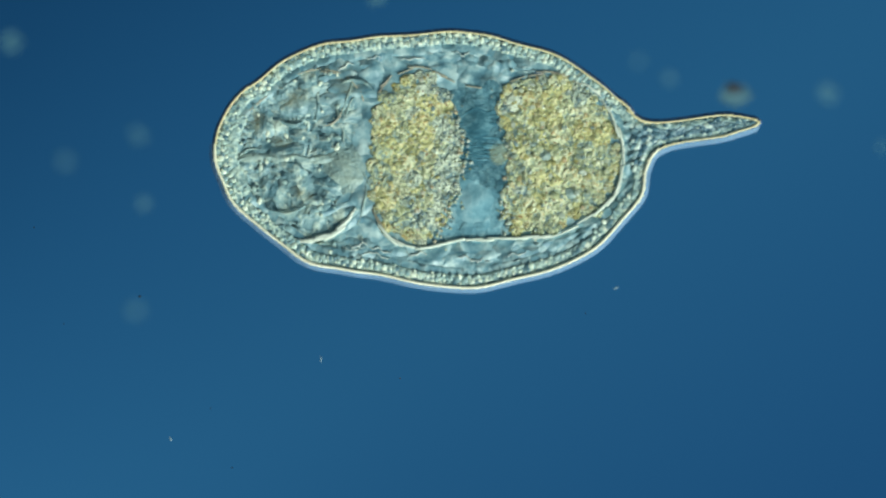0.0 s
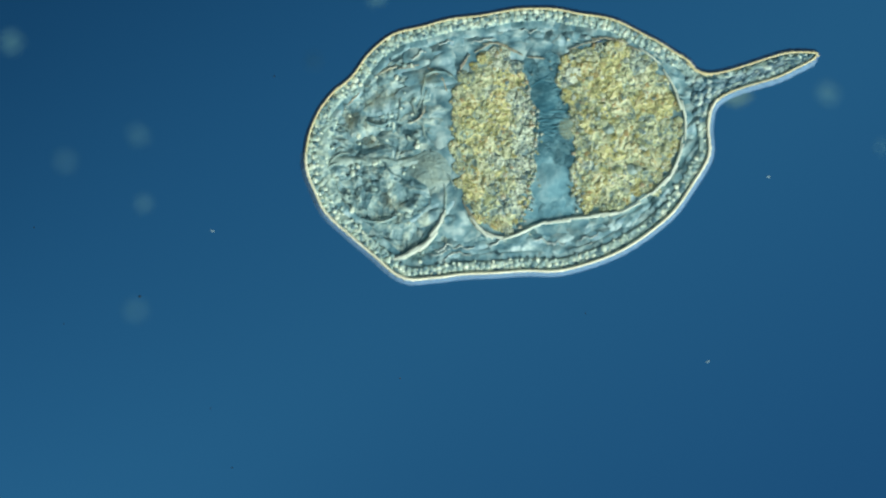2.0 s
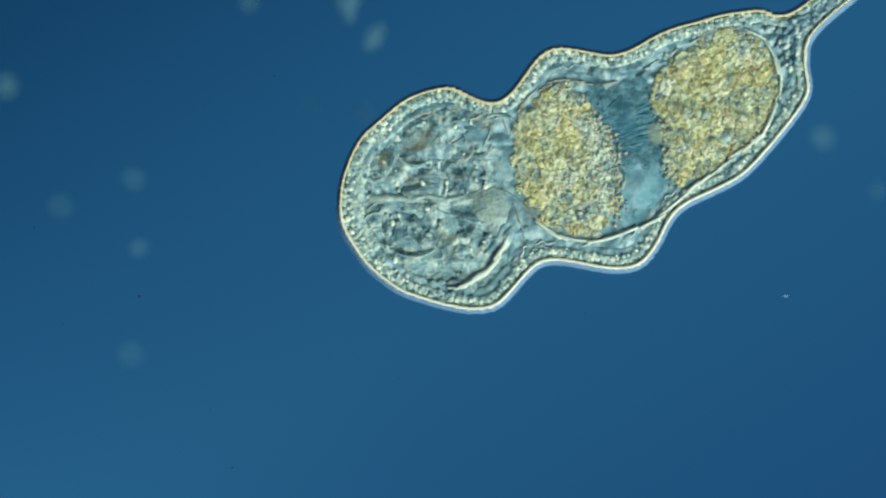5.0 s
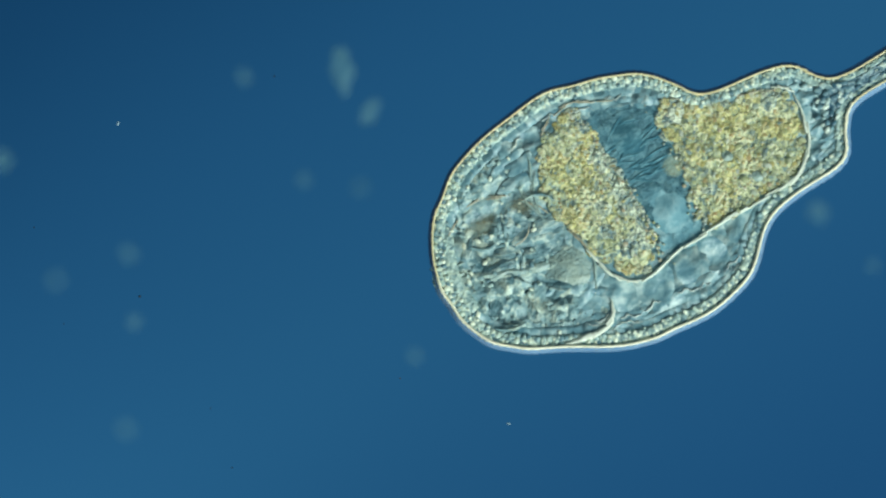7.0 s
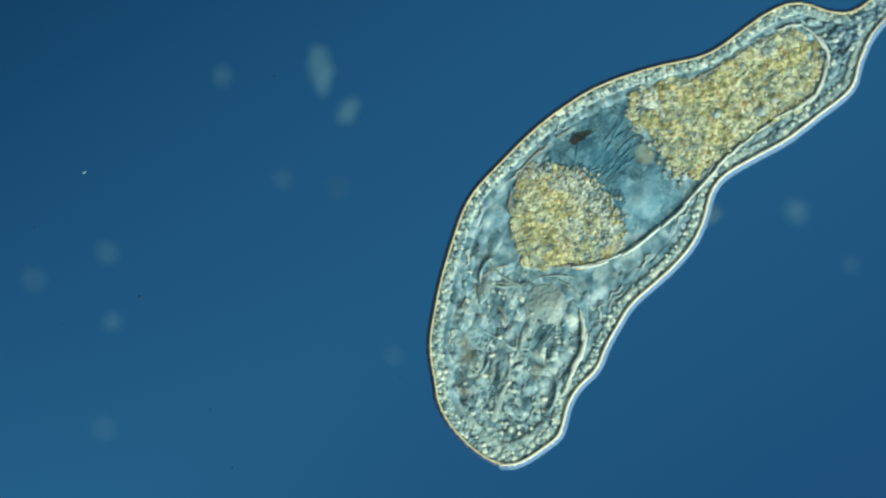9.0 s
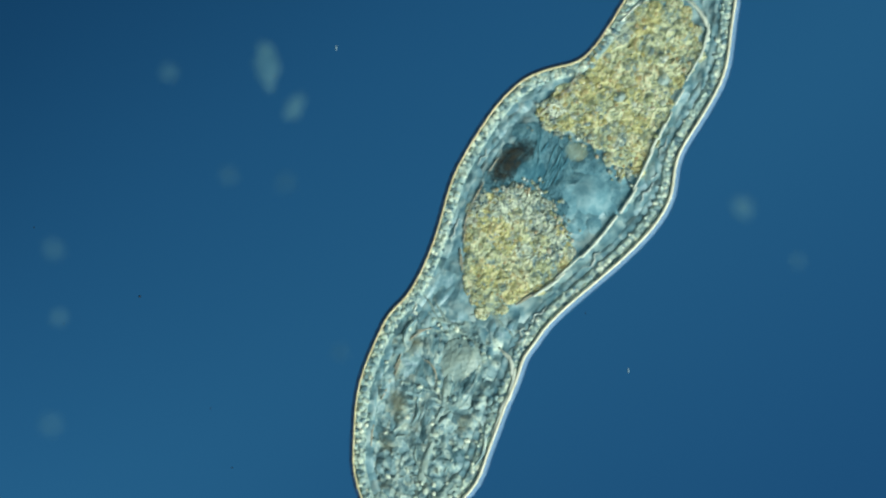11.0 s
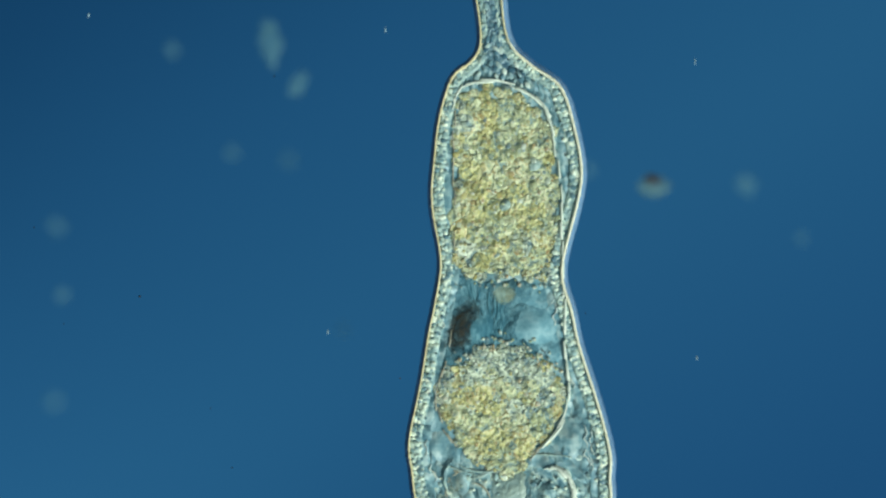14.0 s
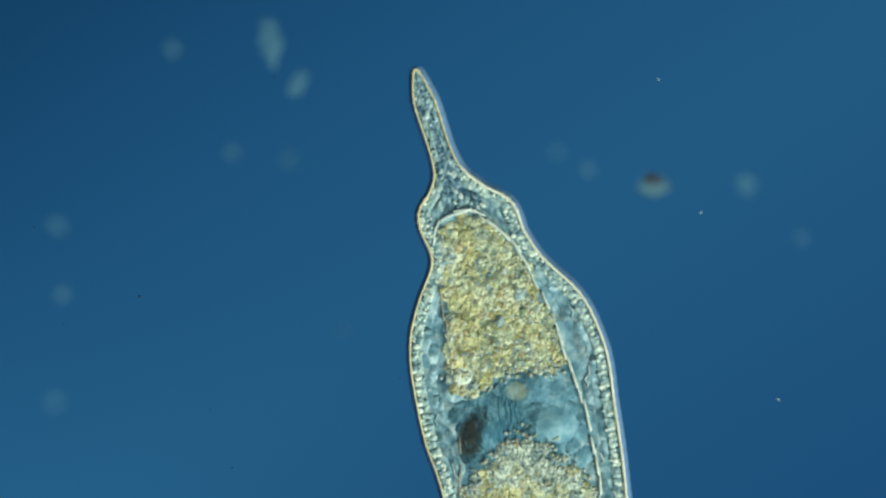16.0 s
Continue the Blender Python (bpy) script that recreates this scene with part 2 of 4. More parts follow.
def strip(length, y0, y1, z, depth, fall=0.0):
    """A strip along x from y0 to y1 with rounded ends and edges, lower by fall at y1."""
    bm = bmesh.new()
    h, w, c = length / 2, (y1 - y0) / 2, (y0 + y1) / 2
    ring = lambda f, zz: [bm.verts.new((f * h * math.copysign(abs(math.cos(a)) ** 0.5, math.cos(a)), c + f * w * math.copysign(abs(math.sin(a)) ** 0.5, math.sin(a)), zz - fall * (0.5 + 0.5 * f * math.copysign(abs(math.sin(a)) ** 0.5, math.sin(a))))) for a in [2 * math.pi * i / 16 for i in range(16)]]
    rings = [ring(0.5, z), ring(0.8, z - 0.7), ring(1.0, z - 2.6), ring(1.08, z - 5), ring(0.9, z - depth)]
    for a, b in zip(rings, rings[1:]):
        for i in range(16):
            j = (i + 1) % 16
            bm.faces.new((a[i], b[i], b[j], a[j]))
    bm.faces.new(rings[0])
    bm.faces.new(rings[-1][::-1])
    return bm


def rod(length, r, y, z, n=8, flat=1.0):
    """A round-ended rod along x."""
    bm = bmesh.new()
    h = length / 2
    prof = [(-h, 0.0), (-h + 0.3 * r, 0.6), (-h + r, 1.0), (h - r, 1.0), (h - 0.3 * r, 0.6), (h, 0.0)]
    rings = [[bm.verts.new((x, y + r * f * math.cos(2 * math.pi * i / n), z + flat * r * f * math.sin(2 * math.pi * i / n))) for i in range(n)] for x, f in prof[1:-1]]
    e0, e1 = bm.verts.new((-h, y, z)), bm.verts.new((h, y, z))
    for i in range(n):
        j = (i + 1) % n
        bm.faces.new((e0, rings[0][j], rings[0][i]))
        bm.faces.new((e1, rings[-1][i], rings[-1][j]))
        for a, b in zip(rings, rings[1:]):
            bm.faces.new((a[i], a[j], b[j], b[i]))
    return bm


# ---- the worm's outline, time by time: tail tip, ten stations of one flank, head, the ten of the other flank back ----
POSES = {}


def body_at(t, tip, side_a, head, side_b):
    """side_a and side_b: stations from the tail to the head."""
    a = [side_a[i:i + 2] for i in range(0, 20, 2)]
    b = [side_b[i:i + 2] for i in range(0, 20, 2)]
    mid = ((a[0][0] + b[0][0]) / 2, (a[0][1] + b[0][1]) / 2)
    for q in (a, b):        # the first station lies close to the rounded tail end
        q[0] = [mid[k] + 0.9 * (q[0][k] - mid[k]) + 0.5 * (tip[k] - mid[k]) for k in (0, 1)]
    POSES[t] = np.array([tip, *a, head, *b[::-1]], float)


body_at(0.0, (1342, 217), (1240, 206, 1143, 215, 1098, 180, 1020, 118, 900, 72, 800, 57, 665, 68, 560, 82, 465, 135, 400, 200), (381, 265),
        (1245, 243, 1160, 270, 1130, 350, 1050, 440, 920, 493, 790, 508, 660, 483, 560, 468, 470, 410, 405, 345))
body_at(0.5, (1385, 180), (1290, 175, 1183, 190, 1140, 150, 1060, 105, 930, 67, 830, 56, 700, 68, 590, 83, 495, 135, 428, 200), (411, 265),
        (1295, 213, 1205, 240, 1182, 305, 1108, 403, 960, 478, 830, 502, 695, 490, 595, 475, 500, 418, 435, 345))
body_at(1.0, (1405, 117), (1310, 124, 1208, 150, 1165, 125, 1080, 82, 960, 56, 850, 48, 725, 65, 615, 87, 520, 145, 455, 205), (438, 275),
        (1310, 165, 1225, 203, 1208, 285, 1130, 392, 990, 465, 860, 490, 720, 480, 620, 475, 525, 422, 462, 350))
body_at(1.5, (1400, 96), (1310, 108, 1208, 138, 1165, 110, 1085, 62, 980, 35, 880, 32, 750, 52, 650, 75, 570, 140, 505, 200), (484, 275),
        (1310, 150, 1225, 197, 1215, 280, 1160, 385, 1020, 465, 890, 488, 755, 487, 660, 482, 575, 425, 515, 355))
body_at(2.0, (1445, 97), (1350, 105, 1250, 130, 1205, 100, 1120, 50, 1010, 20, 920, 17, 790, 38, 690, 65, 625, 130, 560, 205), (542, 280),
        (1345, 145, 1265, 183, 1250, 280, 1185, 380, 1050, 465, 930, 480, 810, 485, 725, 493, 635, 430, 567, 360))
body_at(2.5, (1480, 75), (1385, 88, 1278, 108, 1235, 80, 1150, 42, 1030, 18, 930, 22, 795, 43, 680, 82, 610, 150, 553, 215), (538, 275),
        (1385, 125, 1300, 162, 1280, 240, 1220, 350, 1080, 442, 955, 468, 810, 475, 735, 486, 618, 412, 563, 350))
body_at(3.0, (1487, 68), (1400, 75, 1292, 103, 1245, 75, 1165, 32, 1050, 8, 940, 20, 810, 45, 690, 85, 610, 155, 556, 215), (542, 275),
        (1400, 113, 1312, 155, 1295, 230, 1240, 335, 1110, 428, 980, 450, 830, 468, 740, 472, 612, 408, 568, 350))
body_at(5.3, (1560, -70), (1470, -25, 1408, 25, 1340, 22, 1220, 48, 1085, 108, 975, 102, 893, 198, 800, 167, 690, 215, 628, 300), (615, 385),
        (1495, 8, 1443, 72, 1438, 170, 1330, 305, 1215, 370, 1145, 477, 980, 468, 895, 555, 740, 540, 648, 465))
body_at(5.5, (1570, -45), (1465, 10, 1400, 55, 1310, 45, 1200, 62, 1065, 118, 975, 112, 913, 200, 845, 158, 740, 210, 680, 300), (668, 390),
        (1490, 35, 1432, 98, 1430, 215, 1350, 330, 1240, 385, 1160, 500, 1025, 503, 935, 592, 800, 570, 710, 490))
body_at(6.0, (1620, 15), (1510, 90, 1425, 138, 1320, 122, 1200, 137, 1090, 168, 1010, 175, 920, 210, 810, 250, 770, 310, 752, 390), (740, 460),
        (1540, 100, 1455, 185, 1447, 280, 1370, 430, 1240, 535, 1130, 600, 1085, 622, 965, 670, 870, 630, 775, 560))
body_at(6.5, (1640, 0), (1520, 85, 1455, 127, 1340, 103, 1210, 145, 1100, 152, 1030, 172, 935, 198, 830, 265, 775, 340, 767, 430), (772, 500),
        (1550, 110, 1485, 180, 1475, 260, 1400, 390, 1290, 505, 1180, 585, 1105, 612, 1000, 650, 890, 615, 800, 570))
body_at(7.0, (1640, 70), (1540, 110, 1475, 138, 1390, 118, 1235, 165, 1150, 133, 1060, 140, 960, 170, 840, 260, 785, 340, 765, 430), (778, 500),
        (1560, 150, 1505, 190, 1490, 280, 1365, 382, 1318, 500, 1200, 580, 1125, 606, 960, 615, 870, 605, 810, 555))
body_at(7.5, (1660, 110), (1560, 135, 1510, 150, 1400, 110, 1230, 162, 1140, 145, 1050, 137, 930, 183, 830, 290, 790, 380, 785, 470), (810, 550),
        (1585, 190, 1540, 205, 1508, 302, 1362, 392, 1314, 480, 1215, 570, 1125, 607, 1010, 630, 950, 655, 875, 620))
body_at(8.0, (1700, 60), (1620, 95, 1563, 127, 1430, 82, 1290, 140, 1120, 170, 1010, 182, 890, 240, 820, 380, 812, 500, 840, 620), (915, 710),
        (1640, 140, 1590, 180, 1535, 285, 1400, 350, 1290, 395, 1262, 500, 1140, 600, 1090, 630, 1065, 690, 1000, 732))
body_at(8.2, (1740, 20), (1670, 70, 1600, 110, 1470, 60, 1310, 110, 1130, 160, 1000, 212, 880, 290, 812, 470, 815, 620, 870, 725), (960, 788),
        (1690, 105, 1625, 165, 1560, 260, 1430, 320, 1285, 358, 1228, 475, 1150, 555, 1110, 643, 1062, 695, 1040, 755))
body_at(10.3, (1470, -290), (1400, -210, 1330, -140, 1240, -80, 1112, 85, 1000, 108, 870, 240, 745, 470, 706, 600, 667, 700, 675, 810), (760, 872),
        (1430, -190, 1372, -110, 1385, -30, 1330, 100, 1255, 250, 1200, 390, 1020, 555, 960, 635, 915, 720, 860, 815))
body_at(10.5, (1440, -290), (1375, -210, 1310, -135, 1215, -70, 1098, 92, 1000, 108, 860, 235, 760, 460, 701, 583, 655, 705, 668, 810), (755, 882),
        (1405, -195, 1352, -105, 1370, -30, 1315, 105, 1243, 235, 1200, 392, 1000, 568, 962, 610, 910, 708, 868, 803))
body_at(11.0, (1350, -285), (1300, -200, 1250, -120, 1160, -70, 1028, 104, 925, 142, 812, 295, 743, 490, 680, 572, 626, 742, 650, 900), (730, 950),
        (1335, -185, 1295, -95, 1300, -10, 1280, 130, 1205, 270, 1165, 390, 960, 585, 917, 660, 875, 770, 830, 870))
body_at(11.5, (1230, -190), (1175, -100, 1150, -15, 1040, 25, 930, 135, 830, 265, 775, 400, 700, 570, 645, 680, 625, 810, 640, 930), (740, 990),
        (1215, -95, 1200, 0, 1238, 110, 1215, 240, 1165, 365, 1068, 490, 960, 610, 920, 710, 885, 820, 850, 920))
body_at(12.0, (1140, -110), (1085, 15, 1060, 70, 990, 103, 885, 187, 770, 320, 715, 460, 678, 680, 678, 740, 690, 800, 730, 900), (860, 980),
        (1130, 15, 1118, 85, 1158, 170, 1155, 300, 1130, 400, 1080, 525, 990, 672, 1012, 750, 1005, 830, 990, 910))
body_at(12.5, (985, -170), (962, -40, 960, 35, 900, 92, 888, 198, 745, 390, 715, 550, 700, 700, 710, 770, 735, 855, 790, 940), (890, 1000),
        (1018, -40, 1018, 38, 1068, 95, 1075, 260, 1090, 430, 1060, 570, 1040, 710, 1030, 780, 1020, 850, 1000, 930))
body_at(13.0, (935, -190), (920, -60, 915, 18, 860, 84, 845, 262, 752, 393, 710, 550, 725, 700, 742, 800, 762, 880, 800, 960), (890, 1020),
        (972, -60, 973, 10, 1034, 84, 1036, 262, 1058, 420, 1086, 540, 1037, 700, 1015, 790, 1010, 880, 990, 960))
body_at(13.5, (895, -170), (880, -40, 876, 30, 804, 150, 806, 315, 770, 450, 722, 570, 725, 720, 740, 830, 755, 910, 800, 990), (895, 1040),
        (930, -50, 938, 25, 1033, 152, 1012, 345, 1015, 440, 1056, 545, 1047, 720, 1043, 830, 1035, 920, 1000, 990))
body_at(14.0, (850, -110), (843, 0, 848, 85, 797, 147, 765, 310, 778, 480, 758, 600, 726, 790, 735, 880, 760, 960, 800, 1030), (900, 1080),
        (890, 0, 903, 78, 992, 160, 1028, 302, 996, 480, 1020, 590, 1076, 790, 1080, 870, 1060, 960, 1010, 1030))
body_at(14.5, (820, -70), (812, 50, 820, 130, 775, 200, 745, 350, 740, 490, 753, 620, 757, 800, 765, 890, 780, 970, 820, 1050), (910, 1100),
        (858, 50, 872, 120, 965, 195, 1025, 340, 1028, 480, 1025, 620, 1045, 800, 1062, 890, 1050, 980, 1010, 1050))
body_at(15.0, (785, -40), (790, 85, 803, 175, 745, 280, 722, 400, 716, 530, 735, 660, 790, 820, 805, 900, 800, 980, 830, 1060), (920, 1110),
        (833, 85, 857, 165, 965, 235, 1040, 400, 1055, 530, 1048, 660, 1025, 820, 1022, 900, 1030, 980, 1010, 1060))
body_at(15.5, (775, 52), (768, 120, 795, 245, 755, 310, 727, 450, 722, 600, 745, 710, 795, 880, 800, 960, 810, 1040, 850, 1110), (935, 1160),
        (800, 115, 843, 230, 945, 298, 1035, 445, 1057, 590, 1058, 730, 1068, 880, 1075, 960, 1070, 1040, 1030, 1110))
body_at(16.0, (735, 125), (742, 220, 768, 310, 742, 385, 763, 468, 726, 592, 750, 770, 795, 910, 815, 1000, 830, 1080, 870, 1150), (980, 1200),
        (775, 205, 815, 295, 903, 360, 946, 440, 1044, 545, 1088, 715, 1112, 920, 1120, 1000, 1115, 1080, 1080, 1150))

KNOTS = sorted(POSES)
TIMES = sorted(KNOTS + [3.5, 4.1, 4.7, 8.7, 9.2, 9.75])


def hermite(p0, m0, p1, m1, f):
    return (2 * f ** 3 - 3 * f ** 2 + 1) * p0 + (f ** 3 - 2 * f ** 2 + f) * m0 + (3 * f ** 2 - 2 * f ** 3) * p1 + (f ** 3 - f ** 2) * m1


def loop_at(t):
    """The outline's 22 stations at t, glided over time."""
    i = max(0, min(len(KNOTS) - 2, int(np.searchsorted(KNOTS, t, "right")) - 1))

    def slope(k):
        lo, hi = max(0, k - 1), min(len(KNOTS) - 1, k + 1)
        return (POSES[KNOTS[hi]] - POSES[KNOTS[lo]]) / (KNOTS[hi] - KNOTS[lo])

    h = KNOTS[i + 1] - KNOTS[i]
    if t == KNOTS[i]:
        return POSES[t]
    s0, s1 = slope(i), slope(i + 1)
    if h > 1:
        s0, s1 = s0 * 0.6, s1 * 0.6
    return hermite(POSES[KNOTS[i]], s0 * h, POSES[KNOTS[i + 1]], s1 * h, (t - KNOTS[i]) / h)


LOOPS = {t: loop_at(t) for t in TIMES}


def curve_at(p, u):
    """A point of the closed outline p at station u (0 to 22)."""
    n = len(p)
    u = u % n
    k = int(u)
    f = u - k
    a, b, c, d = p[(k - 1) % n], p[k], p[(k + 1) % n], p[(k + 2) % n]
    d0, d1, d2 = (max(1e-3, np.linalg.norm(q - r)) ** 0.5 for q, r in ((b, a), (c, b), (d, c)))
    m1 = d1 * ((b - a) / d0 - (c - a) / (d0 + d1) + (c - b) / d1)
    m2 = d1 * ((c - b) / d1 - (d - b) / (d1 + d2) + (d - c) / d2)
    return hermite(b, m1, c, m2, f)


def skin_at(p, u):
    """The outline with the skin's own small ripples."""
    d = curve_at(p, u + 0.05) - curve_at(p, u - 0.05)
    n = np.array((-d[1], d[0])) / max(1e-6, np.linalg.norm(d))
    size = 0.25 if u < 2.4 or u > 19.6 else 0.6 if 9.5 < u < 12.5 else 1.0
    return curve_at(p, u) + n * size * (1.3 * math.sin(4.7 * u) + 0.8 * math.sin(7.3 * u + 1))


def inside(t, s, v):
    """A point of the body at station s (0 tail tip to 11 head) and v (-1 one flank to 1 the other)."""
    p = LOOPS[t]
    return curve_at(p, s) * (1 - v) / 2 + curve_at(p, 22 - s) * (1 + v) / 2


def heading(d):
    return math.atan2(-d[1], d[0])


# ---- the organs' outlines, time by time, on the same grid ----
# tail_gut and head_gut: closed end, then round by one flank, the open end at the cavity, and back by the other flank;
# sides: the cavity's two flanks; pharynx: rear, round by one flank, front, and back by the other
ORGANS = {}


def solve(t, p):
    """The place (s, v) in the body of the grid point p."""
    ss, best = np.linspace(2.2, 10.9, 160), None
    for _ in range(3):
        a, b = (np.array([curve_at(LOOPS[t], x) for x in q]) for q in (ss, 22 - ss))
        d = b - a
        v = np.clip(2 * ((p - a) * d).sum(1) / np.maximum(1e-6, (d * d).sum(1)) - 1, -0.97, 0.97)
        miss = np.linalg.norm(a + d * ((1 + v) / 2)[:, None] - p, axis=1)
        k = int(miss.argmin())
        best, step = (ss[k], v[k]), ss[1] - ss[0]
        ss = np.linspace(best[0] - step, best[0] + step, 9)
    return best


def organs_at(t, tail_gut, head_gut, sides, pharynx):
    for name, flat in (("tail_gut", tail_gut), ("head_gut", head_gut), ("sides", sides), ("pharynx", pharynx)):
        pts = np.array(flat, float).reshape(-1, 2)
        ORGANS.setdefault(name, {})[t] = np.array([solve(t, p) for p in pts])


organs_at(0.0, (1100, 260, 1055, 165, 970, 130, 880, 150, 897, 270, 893, 416, 985, 413, 1085, 345),
          (656, 280, 672, 165, 730, 122, 795, 160, 822, 280, 775, 425, 720, 435, 668, 390), (845, 156, 830, 422),
          (640, 290, 628, 150, 560, 125, 440, 200, 395, 280, 440, 360, 540, 425, 612, 395))
organs_at(3.0, (1255, 190, 1205, 90, 1110, 52, 1010, 85, 1062, 200, 1075, 340, 1150, 338, 1225, 285),
          (825, 230, 840, 125, 890, 78, 945, 95, 985, 210, 975, 375, 925, 398, 865, 360), (980, 92, 1025, 365),
          (810, 290, 800, 135, 700, 140, 600, 205, 555, 280, 600, 380, 715, 440, 800, 390))
organs_at(5.5, (1385, 180, 1345, 95, 1270, 75, 1165, 160, 1198, 250, 1230, 350, 1310, 325, 1375, 265),
          (945, 290, 945, 215, 995, 168, 1045, 190, 1115, 290, 1120, 420, 1060, 460, 985, 410), (1095, 165, 1170, 428),
          (950, 400, 915, 220, 820, 200, 720, 270, 680, 370, 710, 470, 870, 550, 940, 490))
organs_at(6.0, (1397, 270, 1350, 165, 1250, 165, 1130, 207, 1200, 320, 1238, 440, 1310, 395, 1385, 340),
          (990, 370, 970, 270, 1005, 220, 1055, 235, 1120, 365, 1172, 508, 1110, 540, 1045, 480), (1092, 220, 1215, 482),
          (1010, 480, 965, 300, 880, 290, 785, 330, 750, 470, 800, 570, 930, 630, 1020, 555))
organs_at(7.0, (1430, 250, 1395, 160, 1300, 172, 1150, 178, 1200, 290, 1245, 408, 1330, 362, 1410, 310),
          (955, 330, 960, 240, 1000, 190, 1032, 215, 1110, 330, 1172, 455, 1120, 498, 1020, 420), (1075, 180, 1215, 432),
          (1030, 460, 940, 360, 850, 355, 795, 420, 785, 500, 830, 580, 1000, 610, 1085, 560))
organs_at(7.5, (1460, 230, 1420, 150, 1320, 175, 1140, 200, 1190, 310, 1240, 385, 1340, 350, 1440, 295),
          (940, 320, 945, 235, 980, 200, 1022, 215, 1110, 310, 1178, 435, 1130, 465, 1010, 412), (1060, 174, 1217, 410),
          (1060, 460, 940, 385, 850, 400, 815, 470, 830, 560, 920, 635, 1050, 600, 1112, 540))
organs_at(8.0, (1490, 215, 1460, 125, 1340, 150, 1160, 195, 1205, 300, 1240, 358, 1370, 310, 1470, 275),
          (950, 370, 945, 290, 975, 245, 1030, 248, 1105, 305, 1165, 430, 1120, 478, 1010, 430), (1060, 205, 1222, 420),
          (1050, 470, 930, 400, 850, 470, 840, 560, 880, 650, 960, 710, 1060, 640, 1100, 560))
organs_at(10.5, (1300, -70, 1235, -30, 1110, 120, 965, 205, 1060, 258, 1155, 325, 1235, 180, 1320, 20),
          (868, 540, 845, 450, 845, 360, 880, 320, 970, 320, 1045, 400, 1040, 455, 970, 510), (915, 255, 1122, 400),
          (850, 560, 770, 540, 715, 620, 680, 740, 740, 850, 810, 820, 880, 730, 900, 620))
organs_at(11.0, (1195, -15, 1130, 10, 1030, 130, 935, 215, 1030, 252, 1118, 330, 1185, 200, 1250, 50),
          (842, 560, 820, 480, 825, 400, 850, 342, 945, 330, 1012, 420, 1010, 470, 930, 530), (880, 285, 1098, 372),
          (815, 600, 740, 590, 690, 680, 660, 790, 730, 900, 815, 870, 870, 775, 905, 640))
organs_at(11.5, (1090, 45, 1015, 110, 930, 215, 870, 290, 1000, 318, 1080, 370, 1140, 270, 1180, 125),
          (815, 640, 785, 545, 800, 470, 820, 415, 900, 385, 985, 450, 985, 530, 910, 600), (840, 345, 1060, 440),
          (800, 650, 720, 650, 665, 740, 650, 850, 730, 960, 820, 920, 865, 820, 880, 700))
organs_at(12.0, (1040, 120, 965, 180, 860, 280, 815, 370, 920, 385, 1030, 430, 1087, 330, 1105, 190),
          (830, 690, 755, 630, 735, 545, 752, 490, 850, 460, 945, 520, 955, 610, 900, 665), (785, 420, 1005, 510),
          (830, 700, 740, 730, 720, 800, 740, 880, 860, 950, 960, 900, 980, 830, 960, 740))
organs_at(12.5, (975, 95, 908, 145, 870, 275, 800, 430, 900, 415, 1005, 460, 1035, 320, 1035, 140),
          (860, 745, 790, 690, 758, 610, 765, 560, 870, 510, 985, 590, 970, 670, 920, 715), (770, 490, 1012, 520),
          (860, 760, 780, 760, 760, 820, 790, 890, 880, 960, 960, 910, 990, 850, 965, 770))
organs_at(13.0, (945, 80, 880, 110, 850, 260, 800, 430, 900, 428, 1000, 460, 997, 300, 1002, 130),
          (870, 785, 800, 710, 768, 620, 775, 575, 870, 530, 985, 600, 960, 690, 915, 730), (772, 510, 1012, 530),
          (870, 800, 790, 800, 780, 860, 810, 930, 890, 990, 960, 940, 985, 880, 970, 800))
organs_at(13.5, (910, 92, 840, 115, 830, 280, 795, 455, 895, 450, 995, 465, 985, 320, 1000, 160),
          (885, 800, 800, 740, 770, 650, 780, 590, 880, 550, 985, 610, 970, 700, 920, 760), (770, 530, 1010, 545),
          (885, 815, 800, 810, 785, 880, 815, 950, 895, 1010, 970, 960, 1000, 890, 985, 810))
organs_at(14.0, (880, 145, 815, 160, 805, 300, 800, 490, 890, 500, 985, 500, 990, 330, 960, 190),
          (890, 850, 810, 790, 775, 720, 785, 655, 880, 605, 990, 650, 1000, 730, 950, 800), (800, 590, 997, 590),
          (895, 865, 805, 840, 790, 910, 825, 970, 900, 1030, 970, 980, 1020, 920, 990, 830))
organs_at(14.5, (870, 182, 800, 200, 785, 340, 788, 490, 890, 460, 990, 480, 980, 350, 955, 240),
          (905, 880, 820, 780, 800, 690, 805, 630, 880, 575, 985, 640, 985, 730, 950, 810), (785, 555, 1005, 550),
          (905, 890, 820, 860, 800, 950, 840, 1010, 910, 1070, 970, 1010, 1020, 950, 1000, 870))
organs_at(15.5, (840, 310, 778, 335, 778, 470, 788, 640, 890, 610, 992, 605, 980, 490, 935, 400),
          (930, 970, 830, 900, 803, 820, 820, 750, 900, 690, 1020, 780, 1030, 850, 1000, 920), (800, 700, 1028, 680),
          (930, 985, 850, 960, 830, 1020, 870, 1070, 940, 1110, 1000, 1060, 1040, 1010, 1020, 950))
organs_at(16.0, (830, 375, 775, 400, 785, 540, 803, 720, 910, 665, 1000, 660, 975, 560, 905, 430),
          (950, 1040, 860, 980, 820, 900, 832, 840, 920, 770, 1040, 840, 1060, 900, 1030, 980), (815, 780, 1042, 760),
          (950, 1050, 880, 1030, 870, 1080, 900, 1120, 980, 1160, 1040, 1110, 1070, 1070, 1050, 1020))


